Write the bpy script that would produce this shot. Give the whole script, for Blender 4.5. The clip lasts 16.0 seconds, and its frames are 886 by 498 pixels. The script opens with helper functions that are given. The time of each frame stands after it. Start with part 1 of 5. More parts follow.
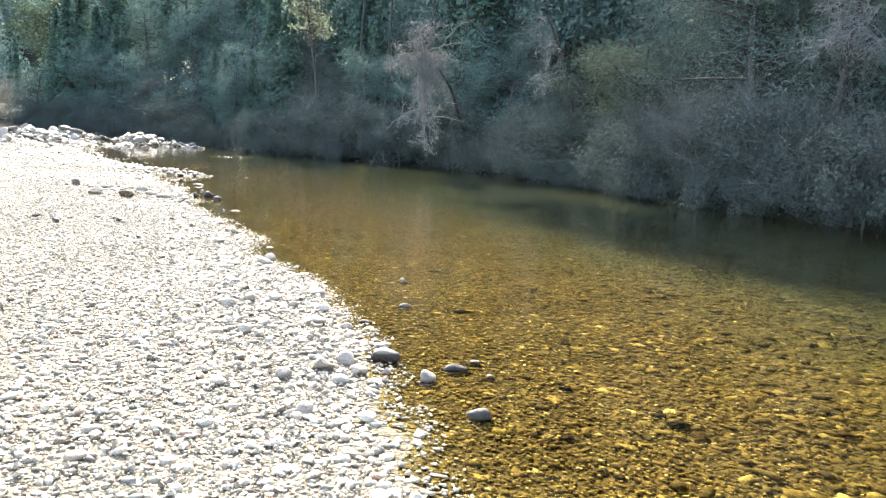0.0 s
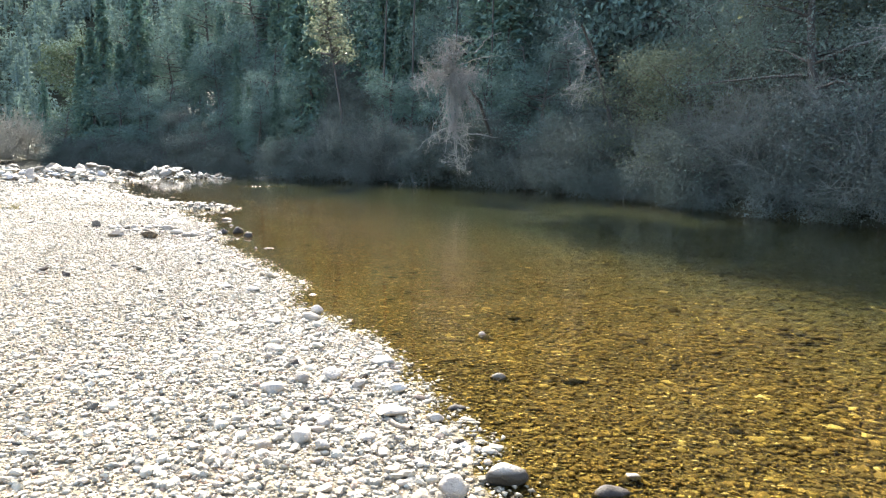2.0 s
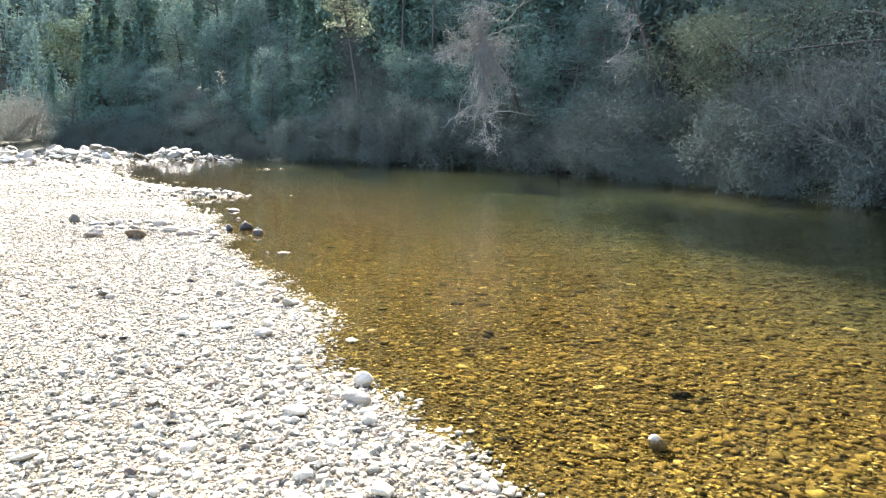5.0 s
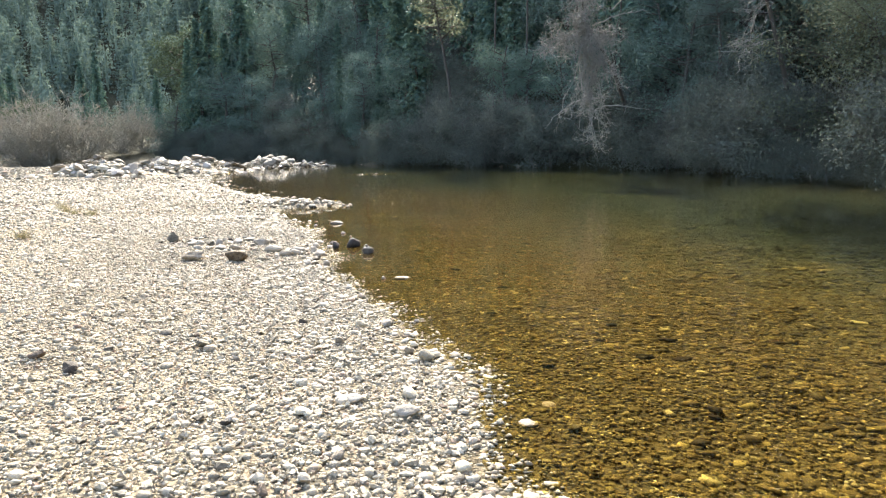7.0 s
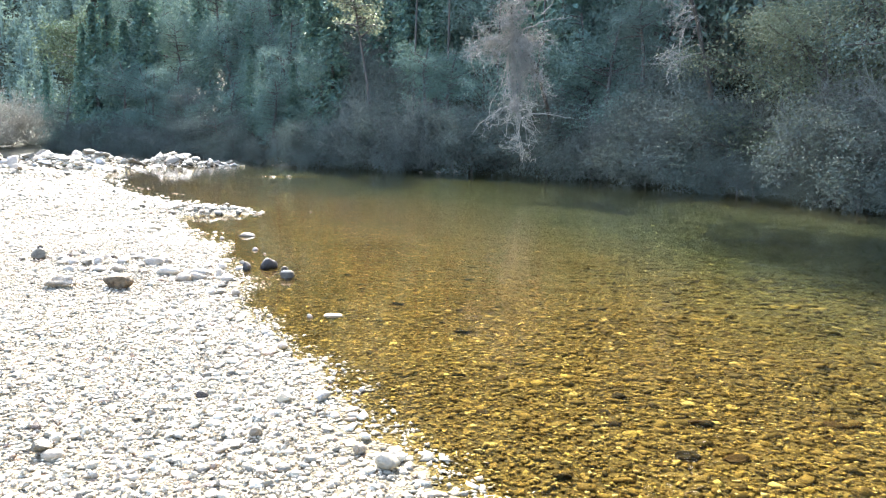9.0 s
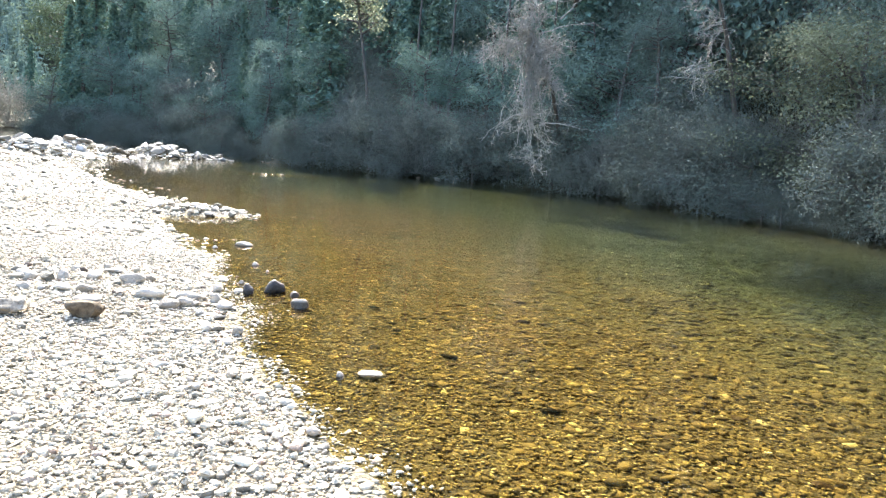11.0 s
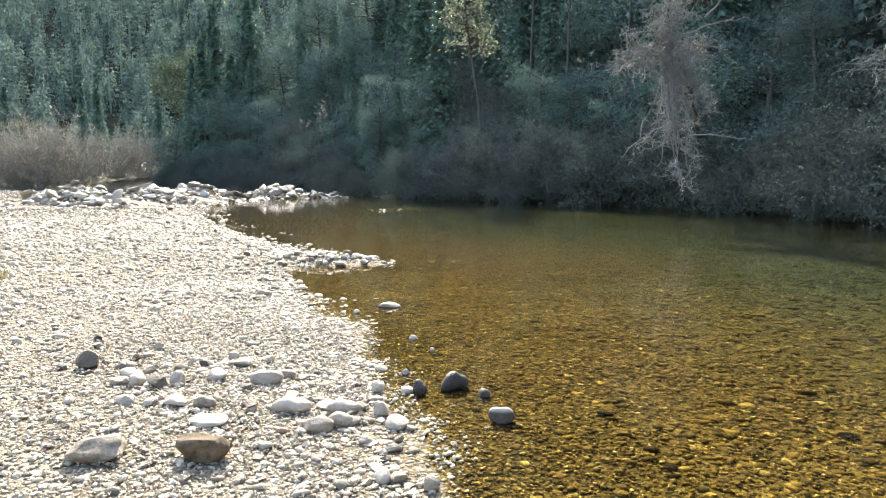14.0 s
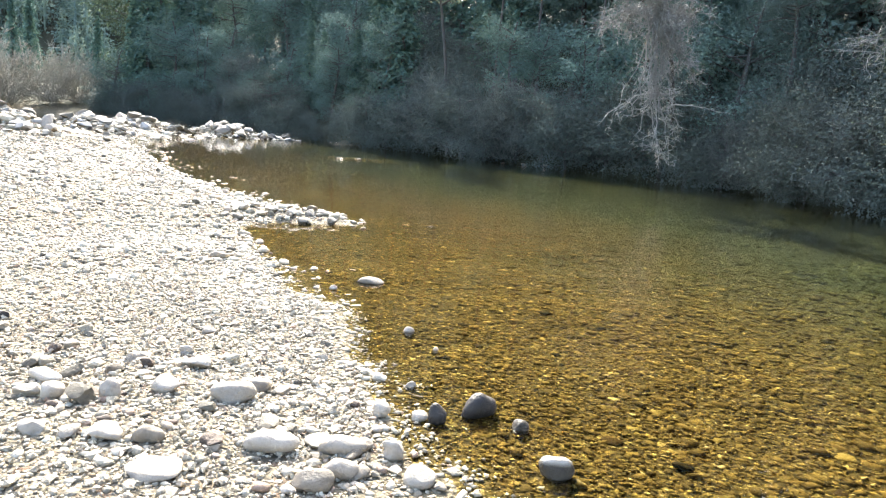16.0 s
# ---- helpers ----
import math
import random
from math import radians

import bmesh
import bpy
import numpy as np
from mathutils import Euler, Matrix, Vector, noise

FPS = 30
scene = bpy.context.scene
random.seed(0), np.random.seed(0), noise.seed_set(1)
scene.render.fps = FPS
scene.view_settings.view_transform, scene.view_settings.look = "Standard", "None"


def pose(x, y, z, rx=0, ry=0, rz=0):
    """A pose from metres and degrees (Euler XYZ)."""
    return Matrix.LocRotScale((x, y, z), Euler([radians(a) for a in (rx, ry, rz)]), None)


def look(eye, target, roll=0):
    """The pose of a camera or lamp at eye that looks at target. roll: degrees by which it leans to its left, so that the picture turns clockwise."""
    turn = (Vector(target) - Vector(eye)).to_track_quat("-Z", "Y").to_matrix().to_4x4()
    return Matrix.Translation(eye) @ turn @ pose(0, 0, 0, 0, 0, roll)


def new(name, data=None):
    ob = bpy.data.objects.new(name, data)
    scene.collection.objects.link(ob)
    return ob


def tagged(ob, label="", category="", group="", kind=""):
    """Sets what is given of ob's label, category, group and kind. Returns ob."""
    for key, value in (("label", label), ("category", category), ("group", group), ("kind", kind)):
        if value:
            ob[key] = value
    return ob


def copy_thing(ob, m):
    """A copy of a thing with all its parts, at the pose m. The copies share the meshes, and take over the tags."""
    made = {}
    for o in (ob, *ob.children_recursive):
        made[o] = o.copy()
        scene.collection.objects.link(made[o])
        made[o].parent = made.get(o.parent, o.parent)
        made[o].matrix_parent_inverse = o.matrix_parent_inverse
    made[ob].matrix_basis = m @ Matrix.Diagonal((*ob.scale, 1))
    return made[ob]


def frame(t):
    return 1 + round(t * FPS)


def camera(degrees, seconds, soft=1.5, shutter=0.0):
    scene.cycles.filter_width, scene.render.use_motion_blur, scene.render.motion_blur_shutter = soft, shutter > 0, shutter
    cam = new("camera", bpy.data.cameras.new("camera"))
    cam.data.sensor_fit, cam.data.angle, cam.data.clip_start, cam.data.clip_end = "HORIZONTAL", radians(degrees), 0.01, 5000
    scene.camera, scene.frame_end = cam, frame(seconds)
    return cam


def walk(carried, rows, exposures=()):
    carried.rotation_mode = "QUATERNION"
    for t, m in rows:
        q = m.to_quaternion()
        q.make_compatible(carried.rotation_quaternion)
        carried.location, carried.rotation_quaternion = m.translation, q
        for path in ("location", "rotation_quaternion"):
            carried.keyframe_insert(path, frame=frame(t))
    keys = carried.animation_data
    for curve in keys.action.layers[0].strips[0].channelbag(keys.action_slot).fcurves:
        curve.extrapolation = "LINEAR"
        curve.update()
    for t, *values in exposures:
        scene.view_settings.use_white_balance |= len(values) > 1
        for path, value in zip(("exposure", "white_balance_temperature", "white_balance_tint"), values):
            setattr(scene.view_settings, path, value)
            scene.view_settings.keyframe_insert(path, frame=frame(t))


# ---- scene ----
cam = camera(65.3, 16.0, soft=1.2)
METRES, EYE, TILT, LEAN, TURN = 13.636, 1.5, 0.0, 0.0, 0.0
ROWS = [
    (0.0, 0.0, 0.0, 0.0, 0.76, -7.69, -5.66),
    (0.5, -0.0128, 0.025, 0.0009, 0.51, -7.04, -2.95),
    (1.0, -0.0223, 0.0558, 0.0002, -0.04, -5.02, -0.24),
    (1.5, -0.0312, 0.0817, 0.0002, 3.04, -6.57, -4.14),
    (2.0, -0.0417, 0.1107, 0.0013, 2.62, -6.34, -2.8),
    (2.5, -0.0458, 0.144, -0.0007, 2.8, -6.43, 0.7),
    (3.0, -0.0563, 0.1719, 0.0003, 6.89, -9.1, -2.15),
    (5.5, -0.1181, 0.3332, 0.0016, 2.97, -7.86, -2.96),
    (6.0, -0.1359, 0.3569, 0.003, 5.18, -9.46, -5.22),
    (6.5, -0.1485, 0.3881, 0.0039, 5.58, -7.22, 1.1),
    (7.0, -0.16, 0.4139, 0.0037, 10.64, -8.2, -0.77),
    (7.5, -0.1749, 0.4457, 0.0054, 3.81, -9.73, -1.43),
    (8.0, -0.1802, 0.4738, 0.0067, 4.44, -8.1, 1.32),
    (8.5, -0.1916, 0.4997, 0.0069, 1.77, -4.67, -5.29),
    (9.0, -0.2039, 0.5262, 0.0062, 3.48, -7.68, -2.67),
    (11.5, -0.2751, 0.6731, 0.0051, 2.29, -7.11, -6.07),
    (12.0, -0.2858, 0.7003, 0.0044, 3.56, -8.77, -2.7),
    (12.5, -0.3023, 0.7293, 0.0055, 11.15, -9.64, -2.05),
    (13.0, -0.3236, 0.7502, 0.0064, 11.95, -7.94, -2.33),
    (13.5, -0.3354, 0.7774, 0.0059, 13.97, -8.67, -2.4),
    (14.0, -0.3459, 0.8007, 0.0074, 10.91, -5.67, -2.06),
    (14.5, -0.3605, 0.8215, 0.008, 6.48, -8.96, -1.86),
    (15.0, -0.366, 0.847, 0.0083, 9.32, -6.65, 0.03),
    (15.5, -0.3836, 0.8693, 0.0074, 6.64, -6.83, -5.99),
    (16.0, -0.4024, 0.8887, 0.0087, 6.85, -9.32, -6.43),
]
SHORE = Vector((-0.3, 4.1, 0.0))
BASE = Matrix.Translation(SHORE) @ Matrix.Rotation(radians(2.4), 4, Vector((-0.42, 0.91, 0))) @ Matrix.Translation(-SHORE) @ pose(0, 0, EYE)
walk(cam, [(t, BASE @ pose(METRES * x, METRES * y, METRES * z, 90 + pitch, roll, yaw)) for t, x, y, z, yaw, pitch, roll in ROWS],
     exposures=[(0, 2.84, 6090, 10), (1.5, 2.58, 6140, 10), (2.5, 2.62, 6190, 10), (3, 2.27, 6390, 10), (5.5, 2.91, 6090, 10), (6, 2.56, 6190, 10), (6.5, 2.52, 6190, 10), (7, 2.27, 6480, 10), (8, 2.64, 6260, 10), (8.5, 2.76, 6090, 10), (9, 3.10, 5970, 10), (11.5, 2.96, 6020, 10), (12, 2.84, 6090, 10), (12.5, 2.58, 6240, 10), (13, 2.56, 6240, 10), (13.5, 2.27, 6320, 10), (14, 2.36, 6290, 10), (14.5, 2.65, 6240, 10), (15, 2.78, 6190, 10), (15.5, 2.60, 6190, 10), (16, 2.71, 6170, 10)])

# ---- world, sun, exposure ----
SUN_AZ, SUN_EL = radians(-15.0), radians(37.0)      # azimuth clockwise from +y, elevation
world = bpy.data.worlds.new("sky")
scene.world = world
world.use_nodes = True
wn = world.node_tree
sky = wn.nodes.new("ShaderNodeTexSky")
sky.sky_type = "NISHITA"
sky.sun_disc = False
sky.sun_elevation = SUN_EL
sky.sun_rotation = SUN_AZ
sky.dust_density = 4.0                                # hazy air
sky.ozone_density = 0.8
wn.links.new(sky.outputs[0], wn.nodes["Background"].inputs[0])
wn.nodes["Background"].inputs[1].default_value = 0.15
sun_data = bpy.data.lights.new("sun", "SUN")
sun_data.energy, sun_data.angle, sun_data.color = 3.2, radians(0.5), (1.0, 0.93, 0.80)
sun = new("sun", sun_data)
to_sun = Vector((math.sin(SUN_AZ) * math.cos(SUN_EL), math.cos(SUN_AZ) * math.cos(SUN_EL), math.sin(SUN_EL)))
sun.matrix_world = look(to_sun * 60, (0, 0, 0))

RNG = np.random.default_rng(7)


# ---- materials ----
def material(name):
    m = bpy.data.materials.new(name)
    m.use_nodes = True
    nt = m.node_tree
    return m, nt, nt.nodes["Principled BSDF"]


def node(nt, kind, inputs=None, **props):
    n = nt.nodes.new(kind)
    for k, v in props.items():
        setattr(n, k, v)
    for k, v in (inputs or {}).items():
        if hasattr(v, "is_linked") or hasattr(v, "links"):
            nt.links.new(v, n.inputs[k])
        else:
            n.inputs[k].default_value = v
    return n


def ramp(nt, fac, stops):
    r = nt.nodes.new("ShaderNodeValToRGB")
    e = r.color_ramp.elements
    while len(e) < len(stops):
        e.new(0.5)
    for i, (p, c) in enumerate(stops):
        e[i].position, e[i].color = p, (*c, 1)
    nt.links.new(fac, r.inputs[0])
    return r.outputs[0]


def mixc(nt, fac, a, b, blend="MIX"):
    n = nt.nodes.new("ShaderNodeMix")
    n.data_type, n.blend_type = "RGBA", blend
    for sock, v in ((n.inputs[0], fac), (n.inputs[6], a), (n.inputs[7], b)):
        if hasattr(v, "links"):
            nt.links.new(v, sock)
        else:
            sock.default_value = (*v, 1) if isinstance(v, tuple) else v
    return n.outputs[2]


def math2(nt, op, a, b=0.0):
    n = nt.nodes.new("ShaderNodeMath")
    n.operation = op
    for sock, v in ((n.inputs[0], a), (n.inputs[1], b)):
        if hasattr(v, "links"):
            nt.links.new(v, sock)
        else:
            sock.default_value = v
    return n.outputs[0]


STONES = [(0.0, (0.134, 0.117, 0.088)), (0.16, (0.265, 0.234, 0.171)), (0.42, (0.428, 0.380, 0.279)), (0.62, (0.532, 0.476, 0.358)),
          (0.78, (0.348, 0.280, 0.196)), (0.88, (0.601, 0.542, 0.417)), (0.95, (0.300, 0.201, 0.136)), (1.0, (0.705, 0.644, 0.506))]
BEDS = [(0.0, (0.0457, 0.0330, 0.0120)), (0.25, (0.0912, 0.0662, 0.0196)), (0.5, (0.1227, 0.0883, 0.0249)), (0.75, (0.1052, 0.0718, 0.0208)),
        (0.88, (0.1644, 0.1232, 0.0334)), (0.96, (0.2210, 0.1726, 0.0553)), (1.0, (0.3401, 0.2896, 0.1268))]


def depth_tint(nt, col, z_socket):
    """Stones under the water line wear a golden film of algae; the dark green of deep water is painted into their
    colour.
    """
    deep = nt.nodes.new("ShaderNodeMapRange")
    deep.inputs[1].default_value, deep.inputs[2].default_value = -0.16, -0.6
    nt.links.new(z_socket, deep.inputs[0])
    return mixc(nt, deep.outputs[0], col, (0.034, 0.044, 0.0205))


def stone_material(name, source="island", stops=STONES, rough=0.72, tint=(1, 1, 1), bed=False, shine=0.35, coarse=False, wet_shade_line=(0.018, 0.002), wet_shade_tint=(0.55, 0.5, 0.42)):
    m, nt, p = material(name)
    if source == "island":
        rnd = node(nt, "ShaderNodeNewGeometry").outputs["Random Per Island"]
    else:
        rnd = node(nt, "ShaderNodeObjectInfo").outputs["Random"]
    tc = node(nt, "ShaderNodeTexCoord")
    geo = node(nt, "ShaderNodeNewGeometry")
    pos = geo.outputs["Position"]
    col = ramp(nt, rnd, stops)
    grain = node(nt, "ShaderNodeTexNoise", {"Vector": pos, "Scale": 55.0, "Detail": 6.0, "Roughness": 0.65})
    blot = node(nt, "ShaderNodeTexNoise", {"Vector": pos, "Scale": 9.0, "Detail": 4.0})
    col = mixc(nt, 0.55, col, ramp(nt, grain.outputs[0], [(0.25, (0.55, 0.53, 0.5)), (0.5, (0.9, 0.9, 0.9)), (0.72, (1.0, 1.0, 1.0))]), "MULTIPLY")
    col = mixc(nt, 0.5, col, ramp(nt, blot.outputs[0], [(0.3, (0.5, 0.46, 0.41)), (0.45, (0.86, 0.84, 0.80)), (0.62, (1, 1, 1))]), "MULTIPLY")
    if tint != (1, 1, 1):
        col = mixc(nt, 1.0, col, tint, "MULTIPLY")
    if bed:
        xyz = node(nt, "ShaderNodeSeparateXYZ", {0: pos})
        col = depth_tint(nt, col, xyz.outputs[2])
        above = nt.nodes.new("ShaderNodeMapRange")
        above.inputs[1].default_value, above.inputs[2].default_value = -0.004, 0.012
        nt.links.new(xyz.outputs[2], above.inputs[0])
        col = mixc(nt, above.outputs[0], col, ramp(nt, rnd, STONES))
    else:
        xyz = node(nt, "ShaderNodeSeparateXYZ", {0: pos})
        wet = nt.nodes.new("ShaderNodeMapRange")
        wet.inputs[1].default_value, wet.inputs[2].default_value = wet_shade_line
        nt.links.new(xyz.outputs[2], wet.inputs[0])
        col = mixc(nt, wet.outputs[0], col, wet_shade_tint, "MULTIPLY")
    if coarse:                                               # blotched, pitted rock
        pits = node(nt, "ShaderNodeTexNoise", {"Vector": pos, "Scale": 28.0, "Detail": 8.0, "Roughness": 0.75})
        col = mixc(nt, 0.8, col, ramp(nt, pits.outputs[0], [(0.36, (0.42, 0.38, 0.33)), (0.5, (0.9, 0.88, 0.85)), (0.66, (1.25, 1.2, 1.12))]), "MULTIPLY")
        grain = pits
    nt.links.new(col, p.inputs["Base Color"])
    p.inputs["Roughness"].default_value = rough
    p.inputs["Specular IOR Level"].default_value = shine
    bump = node(nt, "ShaderNodeBump", {"Height": grain.outputs[0], "Strength": 0.7, "Distance": 0.014})
    nt.links.new(bump.outputs[0], p.inputs["Normal"])
    return m


def ground_material():
    """Gravel above the water line, golden bed below it, leaf litter and soil on the banks."""
    m, nt, p = material("river_ground")
    pos = node(nt, "ShaderNodeNewGeometry").outputs["Position"]
    xyz = node(nt, "ShaderNodeSeparateXYZ", {0: pos})
    warp = node(nt, "ShaderNodeTexNoise", {"Vector": pos, "Scale": 14.0, "Detail": 2.0})
    pv = mixc(nt, 0.035, pos, warp.outputs[1], "LINEAR_LIGHT")
    cells = node(nt, "ShaderNodeTexVoronoi", {"Vector": pv, "Scale": 24.0, "Randomness": 1.0})
    big = node(nt, "ShaderNodeTexVoronoi", {"Vector": pv, "Scale": 27.0, "Randomness": 1.0})
    grain = node(nt, "ShaderNodeTexNoise", {"Vector": pos, "Scale": 70.0, "Detail": 5.0})
    patch = node(nt, "ShaderNodeTexNoise", {"Vector": pos, "Scale": 0.9, "Detail": 5.0, "Roughness": 0.6})
    r1 = node(nt, "ShaderNodeSeparateColor", {0: cells.outputs["Color"]}).outputs[0]
    dry = ramp(nt, r1, STONES)
    dry = mixc(nt, 0.6, dry, ramp(nt, grain.outputs[0], [(0.3, (0.5, 0.49, 0.46)), (0.65, (1, 1, 1))]), "MULTIPLY")
    dry = mixc(nt, 0.5, dry, ramp(nt, patch.outputs[0], [(0.35, (0.62, 0.6, 0.56)), (0.62, (1, 1, 1))]), "MULTIPLY")
    r2 = node(nt, "ShaderNodeSeparateColor", {0: big.outputs["Color"]}).outputs[0]
    bed = ramp(nt, r2, BEDS)
    bed = mixc(nt, 0.7, bed, ramp(nt, patch.outputs[0], [(0.3, (0.55, 0.5, 0.4)), (0.65, (1, 1, 1))]), "MULTIPLY")
    bed = mixc(nt, 1.0, bed, (0.62, 0.62, 0.58), "MULTIPLY")      # bed sheet darker than the stones lying on it
    bed = depth_tint(nt, bed, xyz.outputs[2])
    under = nt.nodes.new("ShaderNodeMapRange")
    under.inputs[1].default_value, under.inputs[2].default_value = 0.02, -0.02
    nt.links.new(xyz.outputs[2], under.inputs[0])
    dry = mixc(nt, 1.0, dry, (0.58, 0.56, 0.52), "MULTIPLY")    # fines between the stones, darkened for the shade in the gaps
    col = mixc(nt, under.outputs[0], dry, bed)
    bank = node(nt, "ShaderNodeAttribute", attribute_name="bank").outputs["Fac"]
    soil = ramp(nt, grain.outputs[0], [(0.3, (0.025, 0.024, 0.014)), (0.55, (0.045, 0.045, 0.024)), (0.75, (0.045, 0.06, 0.025))])
    col = mixc(nt, bank, col, soil)
    nt.links.new(col, p.inputs["Base Color"])
    p.inputs["Roughness"].default_value = 0.9
    p.inputs["Specular IOR Level"].default_value = 0.2
    h = math2(nt, "SUBTRACT", 0.0, cells.outputs["Distance"])
    h = math2(nt, "ADD", h, math2(nt, "MULTIPLY", grain.outputs[0], 0.4))
    bump = node(nt, "ShaderNodeBump", {"Height": h, "Strength": 0.9, "Distance": 0.03})
    nt.links.new(bump.outputs[0], p.inputs["Normal"])
    return m


CHOP = [((-27.0, 46.0, 0), 7.0), ((-12.8, 41.3, 0), 2.2), ((1.6, 18.4, 0), 1.4)]     # lively water over shallow stones


def water_material():
    m, nt, p = material("river_water")
    out = nt.nodes["Material Output"]
    nt.nodes.remove(p)
    pos = node(nt, "ShaderNodeNewGeometry").outputs["Position"]
    flow = node(nt, "ShaderNodeMapping", {"Vector": pos, "Scale": (1.0, 1.0, 1.0), "Rotation": (0, 0, radians(25))})
    w1 = node(nt, "ShaderNodeTexNoise", {"Vector": flow.outputs[0], "Scale": 5.0, "Detail": 4.0, "Roughness": 0.55})
    st = node(nt, "ShaderNodeMapping", {"Vector": pos, "Scale": (0.7, 2.2, 1.0), "Rotation": (0, 0, radians(-8))})
    w2 = node(nt, "ShaderNodeTexNoise", {"Vector": st.outputs[0], "Scale": 1.6, "Detail": 3.0})
    h = math2(nt, "ADD", math2(nt, "MULTIPLY", w1.outputs[0], 0.35), w2.outputs[0])
    w3 = node(nt, "ShaderNodeTexNoise", {"Vector": pos, "Scale": 7.0, "Detail": 2.0})
    for spot, reach in CHOP:
        off = node(nt, "ShaderNodeVectorMath", {0: pos, 1: spot}, operation="DISTANCE")
        near = node(nt, "ShaderNodeMapRange", {0: off.outputs["Value"], 1: reach, 2: reach * 0.3, 3: 0.0, 4: 9.0})
        h = math2(nt, "ADD", h, math2(nt, "MULTIPLY", w3.outputs[0], near.outputs[0]))
    off_shore = node(nt, "ShaderNodeVectorMath", {0: pos, 1: (0.909, 0.42, 0.0)}, operation="DOT_PRODUCT")
    open_water = node(nt, "ShaderNodeMapRange", {0: off_shore.outputs["Value"], 1: 1.5, 2: 6.0, 3: 0.25, 4: 1.0})     # calm in the shallows
    stream = node(nt, "ShaderNodeMapRange", {0: off_shore.outputs["Value"], 1: 6.0, 2: 14.0, 3: 1.0, 4: 0.85})         # longer, smoother waves in the stream
    h = math2(nt, "MULTIPLY", math2(nt, "MULTIPLY", h, open_water.outputs[0]), stream.outputs[0])
    bump = node(nt, "ShaderNodeBump", {"Height": h, "Strength": 0.22, "Distance": 0.05})
    fres = node(nt, "ShaderNodeFresnel", {"IOR": 1.33, "Normal": bump.outputs[0]})
    refr = node(nt, "ShaderNodeBsdfRefraction", {"Color": (0.88, 0.81, 0.52, 1), "Roughness": 0.0, "IOR": 1.33, "Normal": bump.outputs[0]})
    glos = node(nt, "ShaderNodeBsdfGlossy", {"Color": (1, 1, 1, 1), "Roughness": 0.02, "Normal": bump.outputs[0]})
    mx = node(nt, "ShaderNodeMixShader", {0: fres.outputs[0], 1: refr.outputs[0], 2: glos.outputs[0]})
    nt.links.new(mx.outputs[0], out.inputs[0])
    return m


def leaf_material(name, stops, gloss=0.75, through_light=0.22):
    m, nt, p = material(name)
    geo = node(nt, "ShaderNodeNewGeometry")
    oi = node(nt, "ShaderNodeObjectInfo")
    col = ramp(nt, geo.outputs["Random Per Island"], stops)
    clump = node(nt, "ShaderNodeTexNoise", {"Vector": geo.outputs["Position"], "Scale": 0.7, "Detail": 3.0})
    col = mixc(nt, 0.8, col, ramp(nt, clump.outputs[0], [(0.32, (0.66, 0.69, 0.64)), (0.6, (1.0, 1.0, 1.0))]), "MULTIPLY")
    col = mixc(nt, 0.5, col, ramp(nt, oi.outputs["Random"], [(0.0, (0.82, 0.9, 0.84)), (0.5, (1, 1, 1)), (1.0, (1.0, 0.95, 0.82))]), "MULTIPLY")
    nt.links.new(col, p.inputs["Base Color"])
    p.inputs["Roughness"].default_value = gloss
    p.inputs["Specular IOR Level"].default_value = 0.08
    tr = node(nt, "ShaderNodeBsdfTranslucent", {"Color": col})
    mx = node(nt, "ShaderNodeMixShader", {0: through_light, 1: p.outputs[0], 2: tr.outputs[0]})
    nt.links.new(mx.outputs[0], nt.nodes["Material Output"].inputs[0])
    return m


def bark_material(name, dark, light, scale=6.0):
    m, nt, p = material(name)
    pos = node(nt, "ShaderNodeNewGeometry").outputs["Position"]
    st = node(nt, "ShaderNodeMapping", {"Vector": pos, "Scale": (1, 1, 0.25)})
    n1 = node(nt, "ShaderNodeTexNoise", {"Vector": st.outputs[0], "Scale": scale, "Detail": 6.0, "Roughness": 0.7})
    nt.links.new(ramp(nt, n1.outputs[0], [(0.3, dark), (0.7, light)]), p.inputs["Base Color"])
    p.inputs["Roughness"].default_value = 0.85
    bump = node(nt, "ShaderNodeBump", {"Height": n1.outputs[0], "Strength": 0.6, "Distance": 0.03})
    nt.links.new(bump.outputs[0], p.inputs["Normal"])
    return m


M_GROUND = ground_material()
M_WATER = water_material()
M_PEBBLE = stone_material("dry_pebbles")
M_PEBBLE_OB = stone_material("dry_pebble_stones", "object")
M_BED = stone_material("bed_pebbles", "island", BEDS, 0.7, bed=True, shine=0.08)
# darker copy of bed_pebbles: the pool's dimness is put into the colour
M_BED_DIM = stone_material("dim_bed_pebbles", "island", [(0.0, (0.026, 0.019, 0.008)), (0.25, (0.056, 0.040, 0.0125)), (0.6, (0.085, 0.061, 0.019)), (0.85, (0.071, 0.049, 0.015)), (1.0, (0.15, 0.11, 0.04))], 0.7, bed=True, shine=0.08)
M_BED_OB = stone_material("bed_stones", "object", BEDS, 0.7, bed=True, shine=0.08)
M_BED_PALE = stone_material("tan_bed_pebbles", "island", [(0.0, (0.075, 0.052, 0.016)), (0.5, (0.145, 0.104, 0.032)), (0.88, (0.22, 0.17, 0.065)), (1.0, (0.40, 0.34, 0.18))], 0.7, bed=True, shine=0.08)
M_BED_BROWN = stone_material("brown_bed_stones", "object", [(0.0, (0.025, 0.017, 0.007)), (0.4, (0.06, 0.038, 0.014)), (1.0, (0.095, 0.066, 0.025))], 0.7, shine=0.08)
M_BED_DARK = stone_material("dark_bed_stones", "object", [(0.0, (0.020, 0.016, 0.009)), (1.0, (0.040, 0.031, 0.016))], 0.7, shine=0.08)
